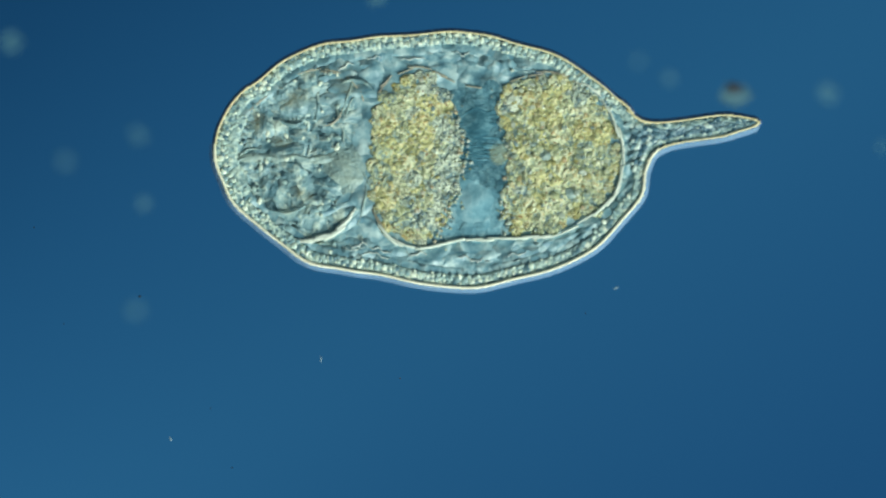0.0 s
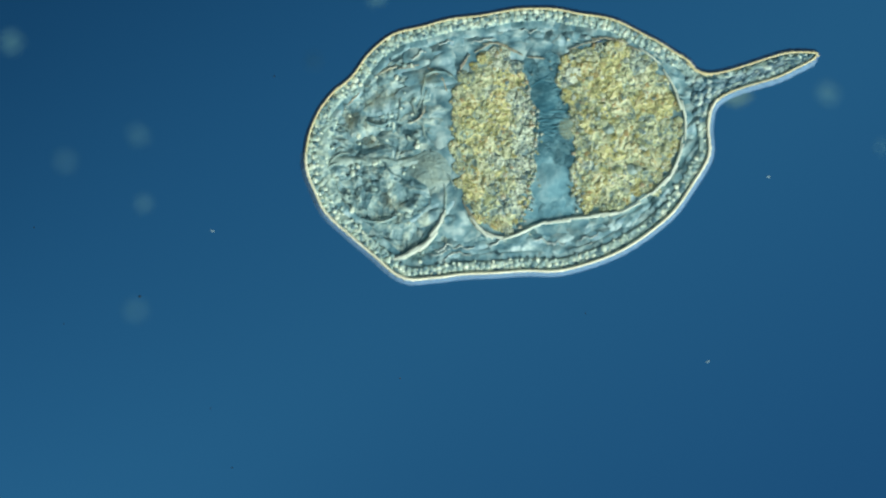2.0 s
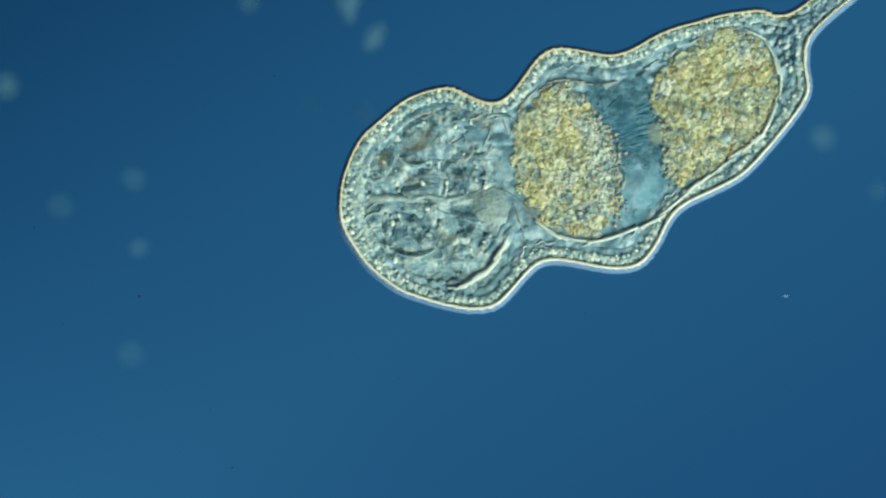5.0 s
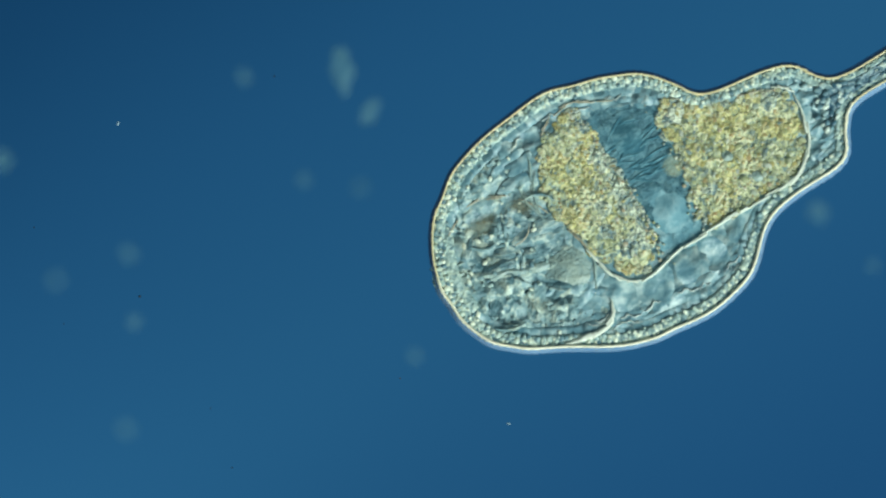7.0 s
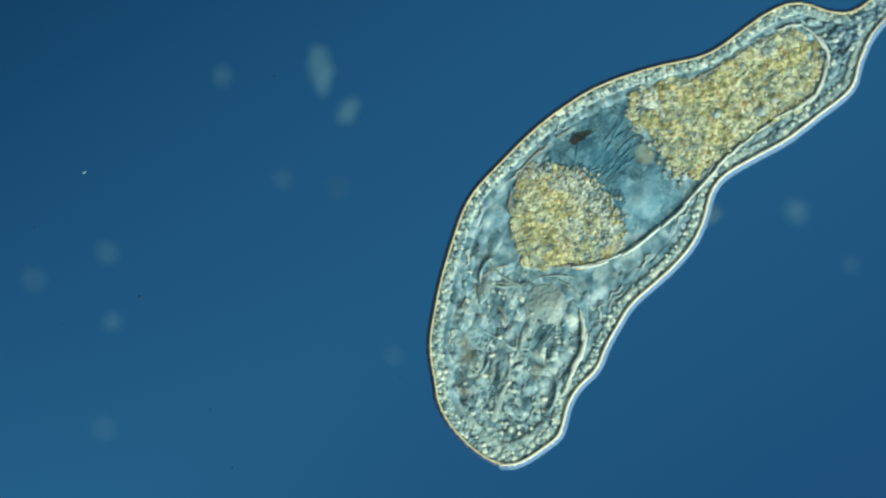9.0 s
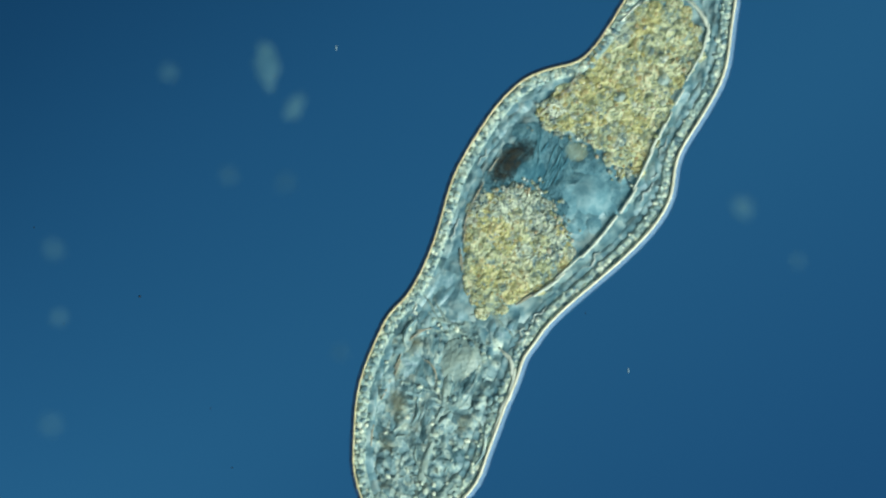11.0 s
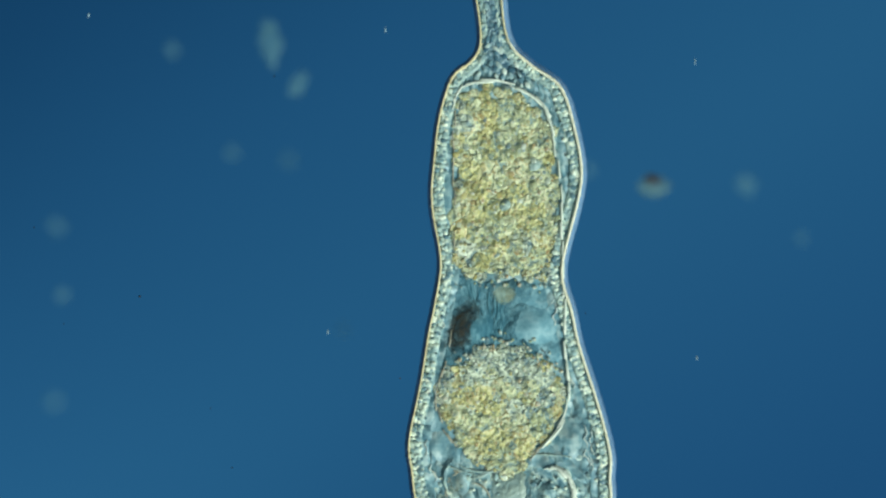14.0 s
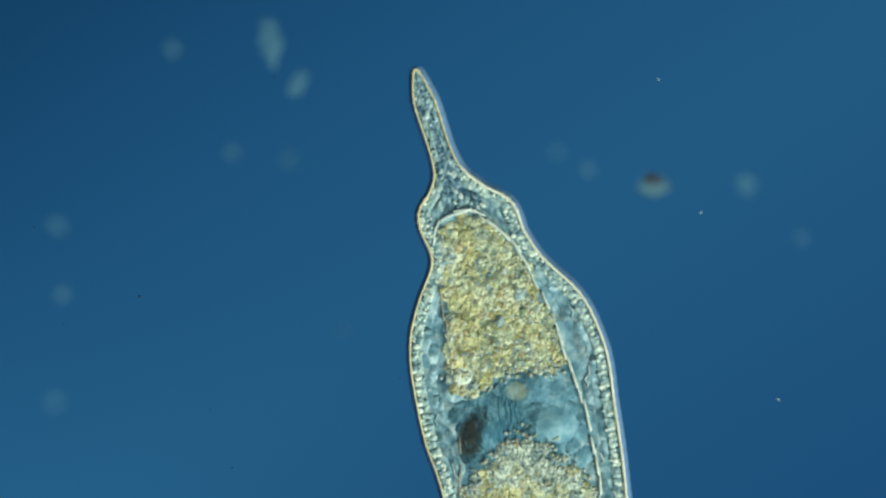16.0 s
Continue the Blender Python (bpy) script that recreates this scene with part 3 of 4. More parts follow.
def glide(name):
    """An organ's outline on the grid at every time."""
    known = sorted(ORGANS[name])
    rows = np.array([ORGANS[name][t] for t in known])
    return {t: np.array([inside(t, np.interp(t, known, rows[:, k, 0]), np.interp(t, known, rows[:, k, 1])) for k in range(rows.shape[1])]) for t in TIMES}


RINGS = {name: glide(name) for name in ORGANS}
A, B, C = RINGS["tail_gut"], RINGS["head_gut"], RINGS["sides"]
RINGS["cavity"] = {t: np.array([C[t][1], A[t][5], A[t][4], A[t][3], C[t][0], B[t][3], B[t][4], B[t][5]]) for t in TIMES}
RINGS["envelope"] = {t: np.array([C[t][1], *A[t][6:], *A[t][:3], C[t][0], *B[t][2::-1], B[t][7], B[t][6]]) for t in TIMES}


def in_ring(name, rho, u):
    """Places within an organ: rho 0 its middle to 1 its edge, u round the edge."""
    out = []
    for t in TIMES:
        p = RINGS[name][t]
        c = p.mean(0)
        out.append(c + rho * (curve_at(p, u) - c))
    return out


def axis_of(name):
    n = len(next(iter(RINGS[name].values()))) // 2
    return np.array([heading(RINGS[name][t][0] - RINGS[name][t][n]) for t in TIMES])


MOVES = []             # the worm's moving parts and their rows
ROOT = {t: inside(t, 6.0, 0.0) for t in TIMES}


def unwrap(angles):
    return list(np.unwrap(np.array(angles)))


# how far the soft organs lie below the wall's level, in grid units
SUNK = {"tissue_lobe": 2, "head_lobe": 3, "pharynx_lobe": 3.5, "head_fold": 3.5, "muscle_fibre": 3.5, "vesicle": 3, "head_cell": 2, "ochre_fold": 3, "gut_lobe": 2.5, "pale_granule": 2.5, "vacuole": 2.5,
        "cavity_lobe": 3, "cavity_dome": 3, "cavity_wrinkle": 3, "pigment_patch": 2.5, "tissue_fold": 3.0}


def keyed(ob, places, angles, z):
    rows = []
    z -= SUNK.get(ob.name.split(".")[0], 0)
    for t, p, a in zip(TIMES, places, unwrap(angles)):
        r = ROOT[t]
        rows.append((t, pose((p[0] - r[0]) * U, -(p[1] - r[1]) * U, z * U, 0, 0, math.degrees(a))))
    MOVES.append((ob, rows))
    ob.matrix_basis = rows[0][1]


def piece(name, me, parent, label=""):
    ob = new(name, me)
    ob.parent = parent
    return tagged(ob, label) if label else ob


def inner(name, me, parent, s, v, z, turn=0.0, label="", warp=None):
    """A part that rides in the body at (s, v)."""
    ob = piece(name, me, parent, label)
    places, angles = [], []
    for t in TIMES:
        places.append(inside(t, *(warp(t, s, v) if warp else (s, v))))
        d = inside(t, min(11, s + 0.15), v * 0.98) - inside(t, max(0, s - 0.15), v * 0.98)
        angles.append(heading(d) + turn)
    keyed(ob, places, angles, z)
    return ob


# ---- the worm ----
def reach(p, q, r):
    """The distance of p from the line q to r."""
    d = r - q
    f = np.clip(((p - q) * d).sum(-1) / np.maximum(1e-6, (d * d).sum(-1)), 0, 1)
    return np.linalg.norm(q + d * f[..., None] - p, axis=-1)


FINE = {t: np.array([curve_at(LOOPS[t], u / 4) for u in range(88)]) for t in TIMES}


def room(sv):
    """How near the outline comes to a place in the body, at its nearest."""
    return min(reach(inside(t, *sv), FINE[t], np.roll(FINE[t], -1, 0)).min() for t in TIMES)


def granule(me, parent, x, y, z, rx, ry, rz, turn, name):
    ob = new(name, me)
    ob.parent = parent
    ob.matrix_basis = Matrix.LocRotScale((x * U, y * U, z * U), Euler((0, 0, turn)), (rx, ry, rz))
    return ob


def build_worm():
    rng = random.Random(7)
    worm = tagged(new("flatworm"), "translucent blue-grey microscopic worm with yellow granular gut and thin tail", "microscopic animal")

    def ball(mat, name):
        out = []
        for _ in range(4):
            bm = bmesh.new()
            blob(bm, rng, 0, 0, 0, 1, 1, 1, 0, 1, 0.14)
            out.append(mesh_of(name, bm, mat))
        return out

    balls, pale_balls, ochre_balls, wall_balls, tail_balls = ball(M_GUT, "gut_granule"), ball(M_PALE, "pale_granule"), ball(M_OCHREGRAIN, "gut_granule"), ball(M_WALL, "wall_cell"), ball(M_TAILCELL, "tail_cell")

    # outer wall: short overlapping lengths of cuticle, each with its flesh, cells and optical fringe
    lens = np.array([[np.linalg.norm(LOOPS[t][(k + 1) % 22] - LOOPS[t][k]) for k in range(22)] for t in TIMES])
    skin = mesh_of("cuticle", rod(34, 1.8, 0, -2), M_CUTICLE)
    skin_tail = mesh_of("cuticle", rod(34, 1.7, 0, -2), M_CUTICLE)
    skin_tip = mesh_of("cuticle", rod(15, 1.7, 0, -2), M_CUTICLE)
    # added sheets for the optical edge: dark along one flank, bright along the other
    fringe_tip = mesh_of("outer_film", slope(15, 1.5, -2.5, 7, -14), M_FRINGE)
    fringe = mesh_of("outer_film", slope(36, 1.5, -2.5, 7.5, -15), M_FRINGE)
    # thicker and painted brighter, for the flank that faces the lamp
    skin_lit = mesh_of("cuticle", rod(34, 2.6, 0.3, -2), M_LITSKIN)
    fringe_lit = mesh_of("outer_film", slope(36, 1.5, -2.5, 11, -17), M_HALO)
    flesh = [mesh_of("wall_flesh", strip(38, -y, -1, -3.0, 16, 3.4), M_TAIL if y == 14 else M_FLESH) for y in (13, 18, 21, 38)]
    under = mesh_of("inner_flesh", strip(44, -36, -8, -5.8, 12, 3.2), M_TISSUE)
    for k in range(22):
        n = max(3, math.ceil(lens[:, k].max() / (24 if 0 < k < 21 else 16)))
        size = 0 if k < 2 or k > 19 else 1 if k in (2, 19) else 3 if k in (10, 11) else 2
        for i in range(n):
            u = k + (i + 0.5) / n
            places = [skin_at(LOOPS[t], u) for t in TIMES]
            angles = [heading(skin_at(LOOPS[t], u + 0.06) - skin_at(LOOPS[t], u - 0.06)) + math.pi for t in TIMES]
            tip = (k == 0 and i < n * 0.3) or (k == 21 and i > n * 0.7 - 1)
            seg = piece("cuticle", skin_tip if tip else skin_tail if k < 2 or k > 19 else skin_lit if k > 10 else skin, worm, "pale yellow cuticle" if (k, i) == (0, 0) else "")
            keyed(seg, places, angles, 0)
            piece("outer_film", fringe_tip if tip else fringe_lit if k > 10 else fringe, seg)
            if tip:
                continue
            wf = piece("wall_flesh", flesh[size], seg)
            wf.location.z = rng.uniform(-0.4, 0.4) * U
            if 3 <= k <= 18:
                piece("inner_flesh", under, seg).location.z = rng.uniform(-0.6, 0.6) * U
            for row, (y, m) in enumerate(((-6.0, 3 if size else 2), (-13, 3), (-18.5, 1))[:3 if size >= 2 else 1]):
                for c in range(m):
                    r = rng.uniform(3.0, 6.0) * (1 if row < 2 else 0.8)
                    granule(rng.choice(wall_balls if size else tail_balls), seg, (c - (m - 1) / 2) * 30 / m + rng.uniform(-3, 3), y + rng.uniform(-3, 3), -6.4 - 0.15 * y + rng.uniform(-0.8, 0.4), r * rng.uniform(0.8, 1.2), r * rng.uniform(0.8, 1.3), 0.5 * r, rng.uniform(-0.6, 0.6), "wall_cell")

    # soft body mass
    R = 46
    body_mesh = {d: [mesh_of("tissue_lobe", cushion(R, d, rng), M_TISSUE) for _ in range(3)] for d in (14, 34, 60)}
    head_mesh = {d: [mesh_of("head_lobe", cushion(R, d, rng), M_HEAD) for _ in range(3)] for d in (14, 34, 60)}
    tail_mesh = [mesh_of("tail_lobe", cushion(20, 8, rng, 12), M_TAIL) for _ in range(2)]

    def lobe(name, meshes, s, v, z, rmax):
        r = min(rmax, room((s, v)) - 2)
        if r < 6:
            return
        ob = inner(name, rng.choice(meshes), worm, s, v, z, rng.choice((0, math.pi)))
        ob.scale = (min(1, 0.3 + r / rmax), r / rmax, 1)

    for i in range(24):
        lobe("tail_lobe", tail_mesh, 0.25 + 2.2 * i / 23, 0, -4.4 + rng.uniform(-0.4, 0.4), 20)
    for i in range(30):
        s = 2.5 + 8.1 * i / 29
        for v in (-0.80, -0.62, -0.38, -0.13, 0.13, 0.38, 0.62, 0.80):
            d = 60 if abs(v) < 0.3 else 34 if abs(v) < 0.6 else 14
            head = s > 7.05
            lobe("head_lobe" if head else "tissue_lobe", (head_mesh if head else body_mesh)[d], min(10.5, s + rng.uniform(-0.08, 0.08)), v, -5.6 + rng.uniform(-0.4, 0.4), R)

    for i in range(16):
        for v in (-0.78, -0.66, -0.52, -0.36, 0.36, 0.52, 0.66, 0.78):
            lobe("tissue_lobe", body_mesh[14], 2.15 + 1.3 * i / 15, v, -5.0 + rng.uniform(-0.3, 0.3), R)
    for i in range(46):
        for v in (-0.72, -0.5, 0.5, 0.72):
            lobe("tissue_lobe", body_mesh[14], 2.9 + 4.4 * i / 45, v, -6.0 + rng.uniform(-0.3, 0.3), R)

    def snug(r):
        """Keeps a part of radius r inside the front of the head as it flattens."""
        def warp(t, s, v):
            for k in range(14):
                q = (s - 0.1 * k, v * (1 - 0.03 * k))
                if reach(inside(t, *q), FINE[t], np.roll(FINE[t], -1, 0)).min() > r:
                    break
            return q
        return warp

    for i in range(9):
        for v in (-0.72, -0.5, -0.25, 0.0, 0.25, 0.5, 0.72):
            r = 26 if abs(v) < 0.6 else 20
            ob = inner("head_lobe", rng.choice(head_mesh[14]), worm, 9.3 + 0.16 * i, v, -5.0 + rng.uniform(-0.3, 0.3), 0.0, "", snug(r * 1.1))
            ob.scale = (r / R, r / R, 1)
    # gut: two granular masses, lobe by lobe
    beds = [mesh_of("gut_lobe", cushion(32, 20, rng, 16), M_GUTBED) for _ in range(4)]
    ochre_beds = [mesh_of("gut_lobe", cushion(32, 20, rng, 16), M_OCHREBED) for _ in range(3)]
    pale_beds = [mesh_of("gut_lobe", cushion(32, 20, rng, 16), M_PALEBED) for _ in range(3)]

    def organ_part(name, me, ring, rho, u, z, turn=0.0, label=""):
        ob = piece(name, me, worm, label)
        keyed(ob, in_ring(ring, rho, u), axis_of(ring) + turn, z)
        return ob

    def sprinkle(bed, r, count, pale_share, ochre, coarse):
        for _ in range(count):
            t, d = rng.uniform(0, 6.3), 30 * math.sqrt(rng.random())
            g = (rng.uniform(1.5, 3.4) if rng.random() < 0.75 else rng.uniform(3.4, 5.6) * coarse) * 32 / r
            pale = rng.random() < pale_share
            high = rng.uniform(-2.5, 0.2) if rng.random() < 0.9 else rng.uniform(5, 16)
            granule(rng.choice(pale_balls if pale else ochre_balls if rng.random() < ochre else balls), bed, d * math.cos(t), d * math.sin(t), high, g * rng.uniform(0.7, 1.4), g * rng.uniform(0.7, 1.3), rng.uniform(0.3, 0.55) * g * r / 32, rng.uniform(0, 3), "pale_granule" if pale else "gut_granule")

    for ring, count, seed in (("tail_gut", 170, 2.0), ("head_gut", 120, 9.0)):
        for i in range(count):
            rho, u = 0.95 * math.sqrt((i + 0.5) / count), (8 * 0.618034 * i) % 8
            a = 2 * math.pi * u / 8
            open_end = -rho * math.cos(a)          # 1 at the cavity, -1 at the closed end
            rho *= 0.93 if open_end > 0.5 else 1
            # mottled: ochre, grey-green and pale patches run into each other
            q = noise.noise(Vector((2.6 * rho * math.cos(a), 2.6 * rho * math.sin(a), seed)))
            w = noise.noise(Vector((3.4 * rho * math.cos(a), 3.4 * rho * math.sin(a), seed + 5)))
            pale = min(0.9, max(0.05, (0.30 + 0.75 * open_end if ring == "head_gut" else 0.12 + 0.45 * open_end ** 3) + 0.7 * w))
            ochre = min(0.95, max(0.05, 0.35 + 1.9 * q))
            r = rng.uniform(17, 24) if rho < 0.8 else rng.uniform(8, 15)
            rho += rng.uniform(-0.04, 0.06) if rho > 0.8 else 0
            kind = pale_beds if rng.random() < pale - 0.15 else ochre_beds if rng.random() < ochre - 0.1 else beds
            bed = organ_part("gut_lobe", rng.choice(kind), ring, rho, u, -2.6 + rng.uniform(-0.5, 0.4), rng.uniform(0, 6.3))
            bed.scale = (r / 32, r / 32, 1)
            sprinkle(bed, r, 9 if rho < 0.8 else 7, pale, ochre, 1.1 if ring == "tail_gut" else 0.9)
    # grains that spill over the open ends
    for i in range(150):
        ring = "head_gut" if i % 3 else "tail_gut"
        ob = organ_part("pale_granule", rng.choice(pale_balls if rng.random() < 0.7 else balls), ring, 0.88 + abs(rng.gauss(0, 0.10)), 4 + rng.gauss(0, 0.6), -2.4 + rng.uniform(-1, 1))
        g = rng.uniform(1.8, 4.4)
        ob.scale = (g * rng.uniform(0.8, 1.3), g, 0.7 * g)
    # grey vacuoles among the granules, one soft yellow globule over the cavity's edge
    vac = mesh_of("vacuole", swell(12, 10, 3.0, 1.5, 18, 6, 0.3, rng), M_VESICLE)
    for ring, rho, u in (("tail_gut", 0.2, 4.2), ("tail_gut", 0.6, 6.4)):
        organ_part("vacuole", vac, ring, rho, u, -1.2, rng.uniform(0, 6))
    bm = bmesh.new()
    blob(bm, rng, 0, 0, 0, 19, 16, 8, 0, 3, 0.06)
    organ_part("globule", mesh_of("globule", bm, M_GLOBULE), "cavity", 0.72, 2.0, 48, 0, "soft yellow globule over the cavity's edge")
    # the lining runs round both masses and the cavity between them; lit and shaded flanks by colour
    dim = mesh_of("gut_lining", rod(30, 1.2, 0, -1.6), M_SHADELINE)
    line = [mesh_of("gut_lining", rod(34, r, 0, 0), M_LINING) for r in (1.6, 2.1, 2.8)]
    chain(worm, "gut_lining", 96, -3.2, "envelope", 0, 12, lambda u: rng.choice((*line, *line, None)) if u < 3.4 or u > 10.3 else rng.choice((line[0], None)) if u < 4.4 else None if 7.9 < u < 9.9 else rng.choice((dim, dim, None)), 1.0)

    # clear cavity between the two masses; its shading from flank to flank is in the colours
    mid = [mesh_of("cavity_lobe", cushion(40, 20, rng), M_CAVITY) for _ in range(3)]
    lit_mid = [mesh_of("cavity_lobe", cushion(40, 20, rng), M_LITCAVITY) for _ in range(3)]
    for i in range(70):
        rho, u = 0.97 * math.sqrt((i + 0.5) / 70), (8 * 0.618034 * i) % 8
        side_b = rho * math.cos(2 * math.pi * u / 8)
        ob = organ_part("cavity_lobe", rng.choice(lit_mid if side_b > 0.3 else mid), "cavity", rho, u, -3.9 + rng.uniform(-0.3, 0.3), rng.choice((0, math.pi)))
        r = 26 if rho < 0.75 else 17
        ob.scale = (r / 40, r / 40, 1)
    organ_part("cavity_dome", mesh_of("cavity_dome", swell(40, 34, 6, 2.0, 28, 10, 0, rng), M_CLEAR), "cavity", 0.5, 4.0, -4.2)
    organ_part("cavity_dome", mesh_of("cavity_dome", swell(44, 38, 7, 2.0, 28, 10, 0, rng), M_LITCAVITY), "cavity", 0.55, 0.1, -4.0, 0, "pale clear dome of the cavity")
    wrinkle = [mesh_of("cavity_wrinkle", swell(3.2, rng.uniform(14, 34), 1.3, 0.8, 18, 5, rng.uniform(-1, 1) * 2), M_CLEAR) for _ in range(5)]
    for k in range(34):
        organ_part("cavity_wrinkle", rng.choice(wrinkle), "cavity", rng.uniform(0.05, 0.75), rng.choice((4.0, 4.0, 2.6, 5.4)) + rng.uniform(-0.6, 0.6), -3.6, rng.gauss(0, 0.35))
    # dark pigment: fine grains, crowded towards the flank; it turns up out of the depth as the worm stretches
    spot = organ_part("pigment_patch", mesh_of("pigment_patch", swell(72, 40, 3.0, 0.4, 30, 8), M_PIGMENT), "cavity", 0.78, 3.9, -2.2, math.pi / 2 - 0.45, "dark brown pigment patch")
    spot.scale = (0.86, 0.74, 1)
    MOVES[-1] = (spot, [(t, Matrix.Translation((0, 0, (-18 if t < 7.4 else -8 if t < 8.1 else -4 if t < 10 else 0) * U)) @ m) for t, m in MOVES[-1][1]])

    # head: the pharynx, a bulb of muscle in the softer head tissue
    bulb = [mesh_of("pharynx_lobe", cushion(40, 14, rng), M_PHARYNX) for _ in range(4)]
    for i in range(60):
        rho, u = 0.93 * math.sqrt((i + 0.5) / 60), (8 * 0.618034 * i) % 8
        ob = organ_part("pharynx_lobe", rng.choice(bulb), "pharynx", rho, u, -4.7 + rng.uniform(-0.3, 0.3), rng.choice((0, math.pi)))
        r = rng.uniform(26, 32) if rho < 0.7 else 18
        ob.scale = (r / 40, r / 40, 1)
    folds = [mesh_of("head_fold", swell(*((rng.uniform(40, 66), rng.uniform(22, 38), rng.uniform(4.0, 6.0)) if i % 3 else (rng.uniform(34, 56), rng.uniform(12, 18), rng.uniform(2.2, 3.4))), 2.0, 24, 9, rng.uniform(-0.6, 0.6), rng), M_PHARYNX if i % 2 else M_HEAD) for i in range(15)]
    for i in range(24):
        ob = organ_part("head_fold", rng.choice(folds), "pharynx", rng.uniform(0.1, 0.72), rng.uniform(0, 8), -5.2 + rng.uniform(-0.2, 0.2), rng.choice((0, 0, 0, 1.4)) + rng.uniform(-0.5, 0.5))
        k = rng.uniform(0.6, 0.95)
        ob.scale = (k, k, 1)
    # soft folds of the head round it
    for i in range(30):
        s, v = rng.uniform(7.2, 10.2), rng.choice((-1, 1)) * rng.uniform(0.3, 0.8)
        free = room((s, v)) - 5
        if free < 18:
            continue
        fold = rng.choice(folds[::2])
        ob = inner("head_fold", fold, worm, s, v, -6.0 + rng.uniform(-0.2, 0.2), rng.choice((0, 0, 0, 1.4)) + rng.uniform(-0.45, 0.45))
        k = min(0.9, free / (max(c.co.x for c in fold.vertices) / U))
        ob.scale = (k, min(1.0, 1.4 * k), 1)
    # fine muscle fibres in bundles
    fibre = [mesh_of("muscle_fibre", swell(3.4, rng.uniform(18, 32), 1.1, 0.5, 14, 5, rng.uniform(-1, 1)), M_HEAD) for _ in range(4)]
    for b in range(6):
        rho, u, lean = rng.uniform(0.15, 0.6), rng.uniform(0, 8), rng.choice((0, 0, 1.57)) + rng.uniform(-0.3, 0.3)
        for k in range(8):
            organ_part("muscle_fibre", rng.choice(fibre), "pharynx", rho + 0.05 * k * math.cos(u), u + 0.12 * (k - 4) / max(0.2, rho), -3.6, lean + rng.uniform(-0.08, 0.08))
    # grainy cells under the skin of the head
    for i in range(120):
        s, v = rng.uniform(7.6, 10.7), rng.uniform(-0.86, 0.86)
        if room((s, v)) < 12:
            continue
        q = rng.uniform(2.2, 5.0)
        inner("head_cell", rng.choice(wall_balls), worm, s, v, -3.4 + rng.uniform(-0.6, 0.8), rng.uniform(0, 3)).scale = (q * rng.uniform(0.9, 1.8), q, q * 0.45)
    organ_part("vesicle", mesh_of("vesicle", swell(46, 42, 8.0, 2, 28, 9, 0, rng), M_VESICLE), "pharynx", 0.72, 7.8, -4.6, 0, "round pale vesicle")

    def arc(name, radius, start, end, r, mat, rho, u, z, turn, label=""):
        bm = bmesh.new()
        n = 18
        rings = []
        for i in range(n + 1):
            f = i / n
            a = start + (end - start) * f
            rr = r * max(0.12, math.sin(math.pi * f) ** 0.7)
            c = Vector((radius * math.cos(a), radius * math.sin(a), 0))
            out = c.normalized()
            rings.append([bm.verts.new(c + out * (rr * math.cos(b)) + Vector((0, 0, rr * 0.8 * math.sin(b)))) for b in [2 * math.pi * j / 8 for j in range(8)]])
        for a, b in zip(rings, rings[1:]):
            for j in range(8):
                q = (j + 1) % 8
                bm.faces.new((a[j], a[q], b[q], b[j]))
        bm.faces.new(rings[0][::-1])
        bm.faces.new(rings[-1])
        bmesh.ops.recalc_face_normals(bm, faces=bm.faces)
        organ_part(name, mesh_of(name, bm, mat), "pharynx", rho, u, z, turn, label)

    # the bulb's edge: a crescent in the lit tone on one flank, a line in the shaded tone on the other
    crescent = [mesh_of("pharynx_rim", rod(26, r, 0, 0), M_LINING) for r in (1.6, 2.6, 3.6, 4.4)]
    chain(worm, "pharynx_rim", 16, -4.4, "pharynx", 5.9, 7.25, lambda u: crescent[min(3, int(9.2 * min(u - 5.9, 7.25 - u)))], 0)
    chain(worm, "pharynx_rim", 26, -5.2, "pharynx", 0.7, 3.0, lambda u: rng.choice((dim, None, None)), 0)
    arc("pharynx_rim", 34, -2.3, -0.9, 3.6, M_FOLD, 0.68, 2.4, -4.0, 0.0, "")
    arc("pharynx_rim", 34, -1.6, 0.0, 1.7, M_SHADELINE, 0.6, 1.5, -1.8, 0.0, "")
    arc("pharynx_rim", 40, 3.3, 5.0, 3.2, M_FOLD, 0.9, 0.8, -3, math.pi + 0.4, "")
    arc("pharynx_rim", 60, 1.0, 2.4, 3.2, M_FOLD, 0.4, 5.2, -2.2, math.pi, "")
    stained = mesh_of("ochre_fold", swell(52, 30, 4.0, 0.4, 30, 8), M_OCHRE)
    for rho, u, a, size in ((0.72, 2.3, 0.5, 0.8), (0.8, 3.05, 0.9, 0.5), (0.9, 1.2, -0.3, 0.6), (0.45, 6.0, -0.2, 0.5), (0.35, 3.0, 0.2, 0.5)):
        ob = organ_part("ochre_fold", stained, "pharynx", rho, u, -1.8, a, "ochre stained fold of head tissue")
        ob.scale = (size, size, 1)
    seam = [mesh_of("head_fold", swell(rng.uniform(26, 36), rng.uniform(6, 9), 2.6, 1.5, 20, 6, rng.uniform(-0.3, 0.3), rng), M_VESICLE) for _ in range(4)]
    for i in range(7):
        organ_part("head_fold", rng.choice(seam), "pharynx", abs(0.6 - 0.2 * i), 0.0 if i < 3 else 4.0, -3.4, rng.uniform(-0.2, 0.2))
    # faint folds between gut and wall
    streaks = [mesh_of("tissue_fold", swell(rng.uniform(30, 60), rng.uniform(7, 13), rng.uniform(1.3, 2.4), 1.0, 20, 6, rng.uniform(-0.25, 0.25), rng), M_TISSUE) for _ in range(6)]
